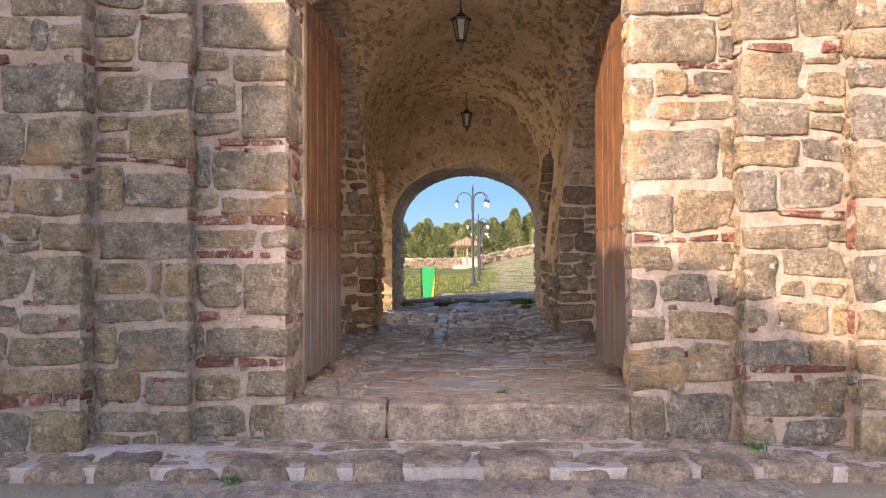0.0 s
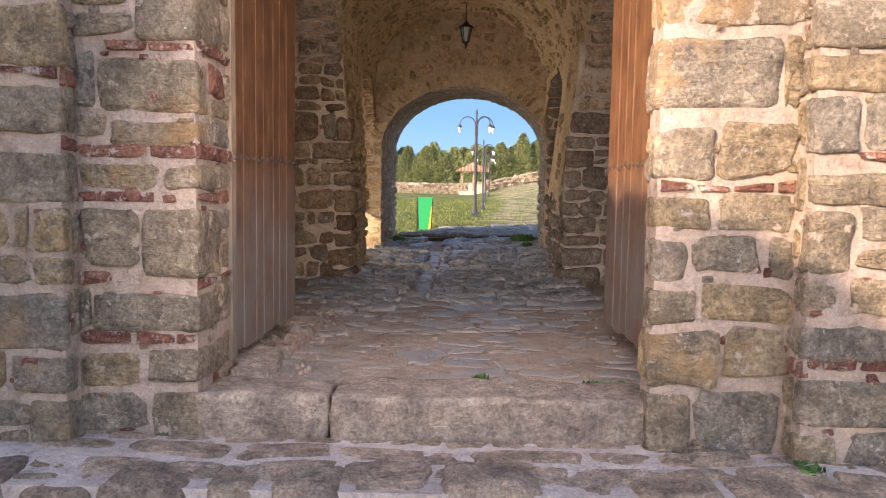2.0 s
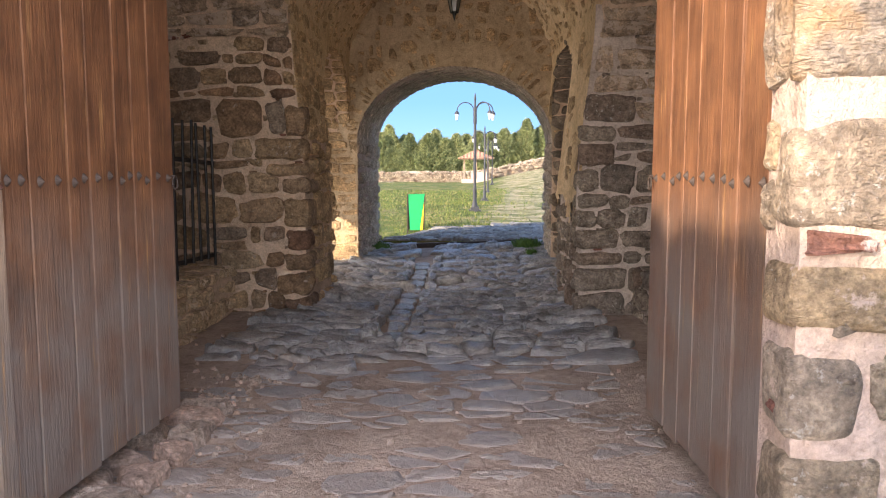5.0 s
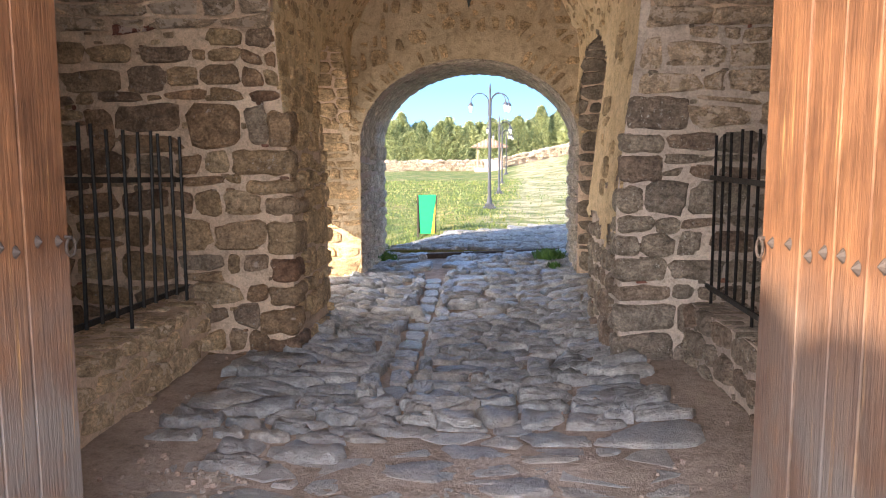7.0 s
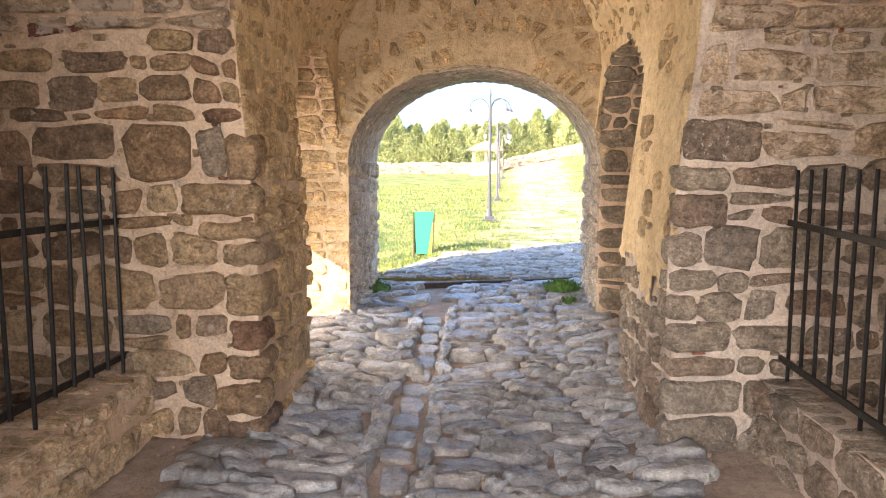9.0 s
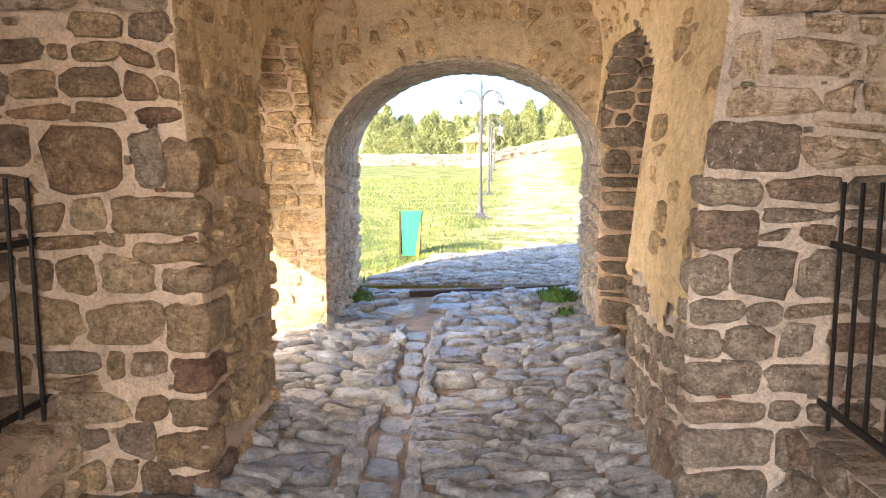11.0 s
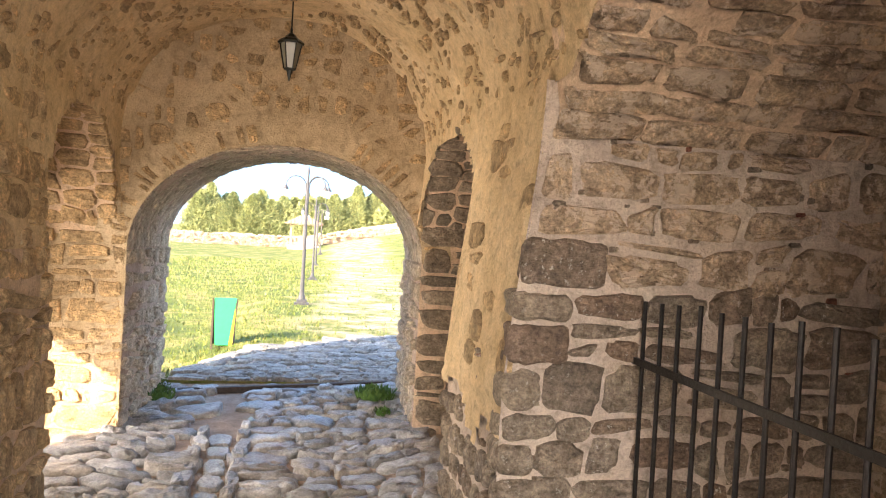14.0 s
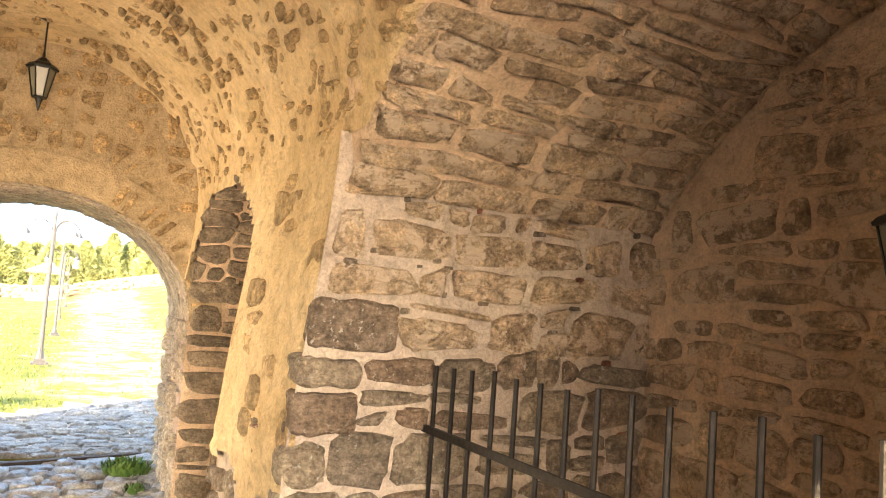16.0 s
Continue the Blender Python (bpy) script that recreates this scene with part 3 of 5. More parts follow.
ceil = Shape()
arc = [XC - HALF * math.cos(math.pi * i / 40) for i in range(41)]
vys = lin(Y0 - 0.02, Y1, 56)
ceil.grid(vault_face, arc, vys + lin(Y1 + 0.05, YB + 0.01, 44))
ceil.grid(vault_face, lin(-2.65, TL + 0.03, 22), vys, 2)
ceil.grid(vault_face, lin(TR - 0.03, 3.15, 22), vys, 2)
rnd = random.Random(5)
for _ in range(2000):
    x, y = XC - HALF * math.cos(math.pi * rnd.uniform(0.02, 0.98)), rnd.uniform(Y0 + 0.1, YB - 0.1)
    w, h = rnd.uniform(0.012, 0.055), rnd.uniform(0.009, 0.026)
    a = rnd.gauss(0.3, 0.5)
    base = vault_pt(x, y)
    nn = (vault_pt(x, y, 1.0) - base).normalized()
    uu = nn.cross(Vector((0, 0, 1) if abs(nn.z) < 0.9 else (1, 0, 0))).normalized()
    vv = nn.cross(uu)
    uu, vv = uu * math.cos(a) + vv * math.sin(a), vv * math.cos(a) - uu * math.sin(a)
    stone_shape(ceil, [(-w, -h), (w, -h), (w, h), (-w, h)], lambda p, q, d, o=base, i=uu, j=vv, k=nn: o + i * p + j * q + k * d, rnd.uniform(0.004, 0.022), rnd, n=7, square=3.0, mi=3)
SW = math.asin((Y1 - Y0) / 2 / NR)


def recess_vault(x, s, d):
    t = SW - s / NR
    return Vector((x, NYC + (NR - d) * math.sin(t), NZC + (NR - d) * math.cos(t)))


for u0, u1 in ((TR, 3.1), (-2.6, TL)):
    for c, _ in courses(u0, u1, 0.0, 2.6, rnd, (0.06, 0.14), (0.14, 0.5), 0.03, 0.06, fit=False, mask=lambda x, s: vault_z(x, recess_vault(x, s, 0).y) < recess_vault(x, s, 0).z + 0.012):
        stone_shape(ceil, c, recess_vault, rnd.uniform(0.012, 0.032), rnd, mi=1, rough=2.0, square=8.0)
ceil.done("ceiling", [M_VAULT, M_NSTONE, M_PMORTAR, M_VSTONE], None, "rough plastered stone barrel vault with small bare stones", True, "ceiling", "structure")


# ---- walls ----


def arch(t, spring, rise):
    return spring + rise * math.sqrt(max(0, 1 - t * t))


def arched(shape, a0, a1, spring, rise, top, b0, b1, along="x", n=28):
    """The masonry over an arch: two faces, soffit and top."""
    us = [(a0 + a1) / 2 - (a1 - a0) / 2 * math.cos(math.pi * i / n) for i in range(n + 1)]
    v = []
    for u in us:
        z = arch((u - (a0 + a1) / 2) / ((a1 - a0) / 2), spring, rise)
        for b_, zz in ((b0, z), (b0, top), (b1, z), (b1, top)):
            v.append((u, b_, zz) if along == "x" else (b_, u, zz))
    f = []
    for i in range(n):
        k, q = i * 4, i * 4 + 4
        f += [(k, q, q + 1, k + 1), (k + 2, k + 3, q + 3, q + 2), (k, k + 2, q + 2, q), (k + 1, q + 1, q + 3, k + 3)]
    return shape.add(v, f)


def wall(name, label, build, m):
    s = Shape()
    build(s)
    return s.done(name, m, None, label, False, "wall", "structure")


I = 0.02
GS, GR = 3.35, 0.55   # spring and rise of the gate's arch
JL, JR = -0.83, 1.06
front_l = wall("wall_front_left", "weathered rubble and brick gate wall with stepped pale mortared jambs", lambda s: (
    s.box(-9, -2.9, 3.85 + I, Y0, -0.6, 4.4), s.box(-2.9, -1.83 - I, 3.85 + I, Y0, -0.6, ROOF), s.box(-1.83 - I, -1.33 - I, 4.0 + I, Y0, -0.6, ROOF), s.box(-1.33 - I, JL - I, 4.12 + I, Y0, -0.6, ROOF)), M_FMORTAR)
front_r = wall("wall_front_right", "sunlit rubble and brick gate wall with stepped cream mortared jambs", lambda s: (
    s.box(JR + I, 1.62 + I, 4.06 + I, 4.22, -0.6, ROOF), s.box(1.3, 1.62 + I, 4.22, Y0, -0.6, ROOF), s.box(1.62 + I, 2.15 + I, 3.93 + I, Y0, -0.6, ROOF), s.box(2.15 + I, 8, 3.8 + I, Y0, -0.6, ROOF)), M_FMORTAR)
gate_head = wall("wall_front_head", "rubble masonry over the gate arch", lambda s: arched(s, JL - I, JR + I, GS, GR, ROOF, 4.1, Y0), M_FMORTAR)
# blocks at x -1.7 to -1.5, unseen, are added to trim the sun patch
side_l = wall("wall_left", "brown rubble side wall with an open side arch and a deep recess", lambda s: (
    s.box(-2.8, -2.6 - I, Y0, Y1 + 0.36, 0.2, ROOF), s.box(-2.6 - I, TL - I, Y1 + I, Y1 + 0.36, 0.2, ROOF), s.box(-1.7, TL - I, Y1 + 0.36, YA - 0.02, 0.2, ROOF), s.box(-1.7, -1.5, 10.62, YB, 1.78, ROOF), s.box(-1.7, -1.5, YA - 0.02, 10.62, 0.2, ROOF),
    arched(s, YA, YB, 2.34, 0.88, ROOF, -1.5, TL - I, "y")), M_PMORTAR)
side_r = wall("wall_right", "brown rubble side wall with a dark side arch and a deep recess", lambda s: (
    s.box(3.1 + I, 3.5, Y0, YC, 0.2, ROOF), s.box(TR + I, 3.1, Y1 + I, YA - 0.02, 0.2, ROOF), s.box(2.4, 3.1, YA, YB, 0.2, ROOF),
    arched(s, YA, YB, 2.34, 0.88, ROOF, TR + I, 2.4, "y")), M_PMORTAR)
EL, ER = -0.8, 1.47
ES, EH = 2.25, 0.87
end_wall = wall("wall_end", "rubble end wall pierced by the round exit arch", lambda s: (
    s.box(-1.7, EL - I, YB + I, YC, 0.2, ROOF), s.box(ER + 0.12, 3.1, YB + I, YC, 0.2, ROOF),
    arched(s, EL - I, ER + 0.12, ES, EH + 0.06, ROOF, YB + I, YC)), M_PMORTAR)
# unseen slab over the passage, added to keep light out from above
Shape().box(-2.8, 3.5, 4.0, Y1 + 0.36, ROOF, ROOF + 0.3).box(-1.7, 3.5, Y1 + 0.36, YC - 0.05, ROOF, ROOF + 0.3).done("roof_slab", M_PMORTAR, None, "unseen slab over the gate passage to block light", False, "roof", "structure")
# unseen wall beside the approach, added so its top throws shade on the gate
s = Shape()
tops = lin(-4.6, 2.0, 36)
rnd = random.Random(3)
hs = [5.34 + rnd.uniform(-0.07, 0.07) for _ in tops]
s.add([p for y, h in zip(tops, hs) for p in ((-5.0, y, -0.5), (-5.0, y, h), (-6.0, y, h), (-6.0, y, -0.5))],
      [(4 * i + a, 4 * i + 4 + a, 4 * i + 4 + (a + 1) % 4, 4 * i + (a + 1) % 4) for i in range(len(tops) - 1) for a in range(4)] + [(0, 1, 2, 3)])
s.done("wall_curtain", M_FMORTAR, None, "unseen tall rubble wall added to shade the gate", False, "wall", "structure")

# ---- passage floor ----
fl = Shape()
fl.grid(lambda x, y: (x, y, floor_z(x, y) - 0.02 + 0.015 * (1 - smooth(6.6, 7.8, y)) + 0.012 * fr((x, y, 0), 3.0)), lin(-2.62, 3.2, 100), lin(4.12, 13.05, 150))
floor = fl.done("floor", M_DIRT, None, "trodden earth bed of the cobbled passage", True, "floor", "structure")

# ---- low walls of the recesses ----
lw_l = wall("low_wall_left", "low rubble parapet of tan stone under an iron railing", lambda s: s.box(-1.72, -1.37 - I, Y0, Y1, 0.5, 1.18 - I), M_PMORTAR)
lw_r = wall("low_wall_right", "low rubble parapet of tan stone under an iron railing", lambda s: s.box(1.78 + I, 2.12, Y0, Y1, 0.5, 1.18 - I), M_PMORTAR)

# ---- doors ----


def door(name, hinge, free, z0, z1, side):
    """A plank leaf between two points of the plan, its face towards the passage on the given side."""
    d = Vector((free[0] - hinge[0], free[1] - hinge[1], 0))
    w = d.length
    rz = math.degrees(math.atan2(d.y, d.x))
    e = thing(name, "open leaf of worn orange-brown plank gate with iron studs", "door", kind="structure")
    e.matrix_world = pose(hinge[0], hinge[1], 0, 0, 0, rz)
    rnd = random.Random(8)
    u, k = 0.0, 7
    widths = [rnd.uniform(0.75, 1.3) for _ in range(k)]
    for i in range(k):
        ww = w * widths[i] / sum(widths)
        s = Shape()
        g = 0.004
        top = z1 - rnd.uniform(0, 0.02)
        bot = z0 + rnd.uniform(-0.012, 0.018)
        x0, x1, y0, y1, c = u + g, u + ww - g, -0.025, 0.025 + rnd.uniform(-0.003, 0.003), 0.003
        ring = [(x0, y0 + c), (x0 + c, y0), (x1 - c, y0), (x1, y0 + c), (x1, y1 - c), (x1 - c, y1), (x0 + c, y1), (x0, y1 - c)]
        v = [(x, y, z) for z in (bot, top) for x, y in ring]
        s.add(v, [(j, (j + 1) % 8, 8 + (j + 1) % 8, 8 + j) for j in range(8)] + [tuple(range(7, -1, -1)), tuple(range(8, 16))])
        s.done("plank", M_WOOD, e)
        st = Shape()
        for zz in (z0 + 0.95, z0 + 2.2):
            for q in (0.25, 0.7):
                c3 = (u + ww * q, 0, zz + rnd.uniform(-0.012, 0.012))
                r = 0.013
                st.add([(c3[0] + r * math.cos(t * math.pi / 4), side * 0.027, c3[2] + 1.4 * r * math.sin(t * math.pi / 4)) for t in range(8)] + [(c3[0], side * 0.042, c3[2])], [(t, (t + 1) % 8, 8) for t in range(8)])
        st.done("stud", M_RUST, e, "dark iron stud heads")
        u += ww
    Shape().box(-0.06, 0.0, -0.035, 0.035, z0 - 0.02, z1).done("stile", M_POSTWOOD, e, "grey weathered hinge stile")
    for zz in (z0 + 0.35, z0 + 1.7):
        Shape().box(0.0, w - 0.05, -side * 0.03 - 0.012, -side * 0.03 + 0.012, zz, zz + 0.12).done("ledge", M_POSTWOOD, e)
    ringm = Shape()
    pts = [(w - 0.02 + 0.022 * math.sin(t * math.pi / 5), side * 0.04, z0 + 0.93 + 0.026 * math.cos(t * math.pi / 5)) for t in range(11)]
    for p, q in zip(pts, pts[1:]):
        ringm.rod(p, q, 0.004, n=6)
    ringm.rod((w - 0.02, 0, z0 + 0.957), (w - 0.02, side * 0.045, z0 + 0.957), 0.006, n=6)
    ringm.done("ring", M_RUST, e, "iron pull ring")
    return e


door("door_1", (-0.835, 4.6), (-0.768, 5.66), 0.925, 3.28, -1)
door("door_2", (1.245, 4.42), (1.205, 5.68), 0.925, 3.28, 1)

# ---- railings ----


def railing(name, x, y_end, y_start, step, z0a, z0b):
    """Iron bars along y, from the pier at y_end back to y_start."""
    e = thing(name, "black wrought-iron railing of square bars on a low stone wall", "railing")
    L = y_end - y_start

    def zr(y, z_end, z_start):
        return z_end + (z_start - z_end) * (y_end - y) / L

    for nm, za, zb in (("lower_rail", *z0a), ("upper_rail", *z0b)):
        s = Shape()
        a, b_ = (y_end + 0.06, zr(y_end + 0.06, za, zb)), (y_start, zb)
        s.add([(x + dx, yy, zz + dz) for yy, zz in (a, b_) for dx, dz in ((-0.007, -0.015), (0.007, -0.015), (0.007, 0.015), (-0.007, 0.015))],
              [(0, 1, 5, 4), (1, 2, 6, 5), (2, 3, 7, 6), (3, 0, 4, 7), (0, 3, 2, 1), (4, 5, 6, 7)])
        s.done(nm, M_IRON, e)
    rnd = random.Random(4)
    y, i = y_end - 0.03, 0
    while y > y_start:
        foot = i % 5 == 0
        s = Shape()
        zb = 1.15 if foot else zr(y, *z0a) - 0.02
        q = rnd.uniform(-0.012, 0.012)
        s.rod((x + 0.014, y, zb), (x + 0.014 + q, y + q, zr(y, 2.25, 2.29) + rnd.uniform(-0.012, 0.012)), 0.0105, 0.0095, n=6)
        s.done("bar", M_IRON, e)
        y -= step
        i += 1
    return e


railing("railing", -1.485, 8.41, 4.75, 0.16, (1.27, 1.36), (1.97, 2.06))
railing("railing", 1.88, 8.43, 4.75, 0.143, (1.29, 1.2), (1.98, 1.93))

# ---- lanterns ----


def lantern(at, drop, wall_arm=False):
    x, y, z = at
    e = thing("wall_lantern" if wall_arm else "hanging_lantern", "black metal wall lantern with frosted panes" if wall_arm else "black metal lantern hanging on a rod from the vault", "lantern", at)
    e.scale = (0.77, 0.77, 0.77)
    n = 6
    s = Shape()
    s.lathe((0, 0, 0), [(0.004, -0.2), (0.012, -0.17), (0.02, -0.13), (0.03, -0.1), (0.055, -0.095), (0.055, -0.08)], n)
    s.done("finial", M_BLACK, e)
    s = Shape().lathe((0, 0, 0), [(0.118, 0.145), (0.125, 0.16), (0.1, 0.185), (0.06, 0.205), (0.035, 0.235), (0.012, 0.25), (0.01, 0.29)], n)
    s.done("cap", M_BLACK, e)
    Shape().lathe((0, 0, 0), [(0.05, -0.08), (0.095, 0.145)], n).done("glass", M_GLASS, e, "cloudy glass panes")
    for i in range(n):
        t = 2 * math.pi * i / n
        Shape().rod((0.054 * math.cos(t), 0.054 * math.sin(t), -0.085), (0.1 * math.cos(t), 0.1 * math.sin(t), 0.15), 0.006, n=5).done("rib", M_BLACK, e)
    if wall_arm:
        Shape().rod((0, 0, 0.29), (0.04, 0, 0.34), 0.01).rod((0.04, 0, 0.34), (0.2, 0, 0.3), 0.01).lathe((0.2, 0, 0.22), [(0.035, 0), (0.035, 0.16)], 8).done("bracket", M_BLACK, e)
    else:
        Shape().rod((0, 0, 0.29), (0, 0, drop), 0.007, n=6).done("chain", M_BLACK, e)
        Shape().lathe((0, 0, drop - 0.02), [(0.02, -0.03), (0.085, 0.0), (0.09, 0.03), (0.06, 0.06)], 12).done("canopy", M_BLACK, e)
    return e


lantern((0.335, 11.0, 3.68), 0.6)
lantern((0.185, 6.7, 3.68), 0.6)
lantern((2.94, 7.13, 2.75), 0.0, True)

# ---- far things ----


def tube(shape, pts, r, n=6):
    for p, q in zip(pts, pts[1:]):
        shape.rod(p, q, r, n=n)
    return shape


def street_lamp():
    e = thing("street_lamp", "grey cast-metal street lamp with curled arms and glass lanterns", "street lamp", group="street lamps along the path")
    Shape().box(-0.2, 0.2, -0.2, 0.2, -0.1, 0.06).box(-0.14, 0.14, -0.14, 0.14, 0.06, 0.15).done("base_plate", M_LAMP, e)
    Shape().lathe((0, 0, 0.15), [(0.1, 0), (0.085, 0.1), (0.06, 0.22), (0.06, 0.6), (0.05, 0.65), (0.045, 3.0), (0.03, 3.5), (0.04, 3.55), (0.035, 3.62), (0.01, 3.75)], 10).done("pole", M_LAMP, e)
    for a in (180, 8, -38):
        ca, sa = math.cos(radians(a)), math.sin(radians(a))
        arm = [(r * ca, r * sa, z) for r, z in [(0.04, 2.9)] + [(0.32 - 0.28 * math.cos(t * math.pi / 8), 3.32 + 0.28 * math.sin(t * math.pi / 8)) for t in range(9)]]
        p = tube(Shape(), arm, 0.018).done("arm", M_LAMP, e)
        c = (0.6 * ca, 0.6 * sa, 3.0)
        Shape().lathe(c, [(0.02, 0.33), (0.07, 0.26), (0.09, 0.22), (0.04, 0.21)], 8).done("lamp_cap", M_LAMP, e)
        Shape().lathe(c, [(0.035, 0.02), (0.07, 0.21)], 8).done("glass", M_PALE, e, "pale glass lantern")
    return e


first = street_lamp()
first.matrix_world = pose(0.745, 21.46, ground_z(0.745, 21.46), 0, 0, 0) @ Matrix.Diagonal((0.74, 0.74, 0.74, 1))
for x, y, r in ((1.307, 32.1, 6), (1.77, 42.0, -5), (2.46, 53.8, 8)):
    copy_thing(first, pose(x, y, ground_z(x, y), 0, 0, r))

bin_ = thing("litter_bin", "green and yellow panel litter bin on thin posts", "litter bin", (-0.5, 15.72, 0))
gz = ground_z(-0.5, 15.72)
prism = [(0, 3, 2, 1), (4, 5, 6, 7), (0, 1, 5, 4), (1, 2, 6, 5), (2, 3, 7, 6), (3, 0, 4, 7)]
Shape().box(-0.022, 0.0, -0.02, 0.02, gz - 0.1, 1.535).done("post", M_RUST, bin_)
Shape().rod((0.292, 0.0, 1.53), (0.255, 0.0, 0.91), 0.009).done("post", M_RUST, bin_)
Shape().add([(x, y, z) for y in (-0.012, 0.012) for x, z in ((0.0, 1.535), (0.286, 1.54), (0.2, 0.915), (0.03, 0.915))], prism).done("panel", M_GREEN, bin_, "green tapered panel")
Shape().add([(x, y, z) for y in (-0.006, 0.02) for x, z in ((0.272, 1.4), (0.258, 0.915), (0.19, 0.915))], [(0, 1, 2), (3, 5, 4), (0, 3, 4, 1), (1, 4, 5, 2), (2, 5, 3, 0)]).done("side_panel", M_YELLOW, bin_, "yellow triangular panel")
Shape().box(0.0, 0.27, 0.02, 0.2, 0.93, 1.5).done("bin_body", M_RUST, bin_)

# gazebo
KX, KY = 1.65, 68.0
kz = ground_z(KX, KY)
kiosk = thing("gazebo", "small open gazebo with a tiled pyramid roof on timber posts", "gazebo", (KX, KY, kz))
Shape().box(-1.25, 1.25, -1.25, 1.25, -0.5, 0.3).done("plinth", M_FMORTAR, kiosk, "pale stone plinth")
for i in (-1, 0, 1):
    for j in (-1, 1):
        Shape().box(i - 0.07, i + 0.07, j - 0.07, j + 0.07, 0.3, 2.1).done("post", M_POSTWOOD, kiosk)
Shape().box(-0.4, 0.95, -1.05, -0.95, 0.3, 0.9).done("parapet", M_FMORTAR, kiosk)
rf = Shape()
for k in range(4):
    for i in range(11):
        t0, t1 = -1 + 2 * i / 11, -1 + 2 * (i + 0.92) / 11
        tm = (t0 + t1) / 2
        h = max(0.05, 1 - abs(tm))
        pts = []
        for t in (t0, tm, t1):
            lift = 0.07 if t == tm else 0.0
            top = min(1, max(0.0, 1 - abs(t)))
            pts += [(t * 1.5, -1.5, 2.0 + lift), (t * 1.5, -1.5 + 1.5 * top, 2.0 + 0.75 * top + lift)]
        c, s_ = (1, 0, -1, 0)[k], (0, 1, 0, -1)[k]
        rf.add([(x * c - y * s_, x * s_ + y * c, z) for x, y, z in pts], [(0, 2, 3, 1), (2, 4, 5, 3)])
rf.done("roof", M_TILE, kiosk, "weathered orange clay tile roof")
Shape().box(-1.42, 1.42, -1.42, 1.42, 1.95, 2.02).done("eaves", M_POSTWOOD, kiosk)

# far boundary wall
fw = Shape()
pts = [(-60 + 2.0 * i, 72.5 + 0.7 * math.sin(i * 0.4)) for i in range(68)]
for x, y in pts:
    for dy, top in ((0, 0), (0, 1), (0.8, 1), (0.8, 0)):
        fw.v.append((x, y + dy, ground_z(x, y) + (0.95 + 0.2 * noise.noise((x * 0.4, 0, 0)) if top else -0.5)))
for i in range(len(pts) - 1):
    for a in range(4):
        fw.f.append((4 * i + a, 4 * i + 4 + a, 4 * i + 4 + (a + 1) % 4, 4 * i + (a + 1) % 4))
        fw.m.append(0)
far_wall = fw.done("wall_far", M_FMORTAR, None, "low ruined dry-stone boundary wall beyond the lawn", False, "wall", "structure")
rnd = random.Random(21)
fs = Shape()
for i in range(2600):
    x = rnd.uniform(-35, 36)
    y = 72.2 + 0.7 * math.sin((x + 60) / 2 * 0.4)
    z = ground_z(x, y) + rnd.uniform(0.0, 0.95)
    w, h = rnd.uniform(0.1, 0.26), rnd.uniform(0.06, 0.12)
    stone_shape(fs, [(-w, -h), (w, -h), (w, h), (-w, h)], planar((x, y + 0.3, z), (1, 0, 0), (0, 0, 1), (0, -1, 0)), 0.35, rnd, n=6)
fs.done("rubble", M_JAMB, far_wall, kind="stuff")


def tree_mesh(h, r, seed):
    rnd = random.Random(seed)
    s = Shape()
    for i in range(7000):
        t = rnd.random() ** 0.9
        a = rnd.uniform(0, 6.283)
        lump = 0.8 + 0.42 * noise.noise((math.cos(a) * 1.6 + seed, math.sin(a) * 1.6, t * 5)) + 0.34 * noise.noise((math.cos(a) * 4 + seed, math.sin(a) * 4, t * 12))
        prof = min(1.0, (0.25 + t) / 0.4) * (1 - t) ** 0.7
        q = r * prof * lump * (1 - 0.45 * rnd.random() ** 2)
        p = Vector((q * math.cos(a), q * math.sin(a), h * t + rnd.uniform(-0.15, 0.25)))
        d = Vector((math.cos(a), math.sin(a), 0.35))
        u = (Vector((rnd.uniform(-1, 1), rnd.uniform(-1, 1), rnd.uniform(0.0, 1.6))) + d * 0.5).normalized()
        w = u.cross(Vector((rnd.uniform(-1, 1), rnd.uniform(-1, 1), rnd.uniform(-1, 1)))).normalized()
        L, W = rnd.uniform(0.2, 0.46), rnd.uniform(0.05, 0.1)
        s.add([p - w * W, p + u * L * 0.5 + d * 0.05, p + w * W, p + u * L + d * 0.1], [(0, 1, 3), (1, 2, 3)])
    return s


protos = []
for i, (h, r) in enumerate(((6.3, 2.5), (5.5, 2.4), (6.9, 2.5), (5.9, 2.7))):
    e = thing("tree", "dense olive-green conifer with an uneven pointed crown behind the wall", "tree", group="row of conifers")
    Shape().rod((0, 0, -0.3), (0, 0, h * 0.8), 0.16, 0.03, 7).done("trunk", M_BARK, e)
    tree_mesh(h, r, 40 + i).done("crown", M_LEAF, e)
    protos.append(e)
rnd = random.Random(12)
used = set()
x = -8.6
k = 0
while x < 26:
    row = 86 + rnd.uniform(-2, 2)
    m_ = pose(x, row, ground_z(x, row) - 0.2, 0, 0, rnd.uniform(0, 360)) @ Matrix.Diagonal((rnd.uniform(0.8, 1.2), 1, rnd.uniform(0.78, 0.98), 1))
    p = k % 4
    if p not in used:
        protos[p].matrix_world = m_
        used.add(p)
    else:
        copy_thing(protos[p], m_)
    x += rnd.uniform(0.4, 0.85)
    k += 1

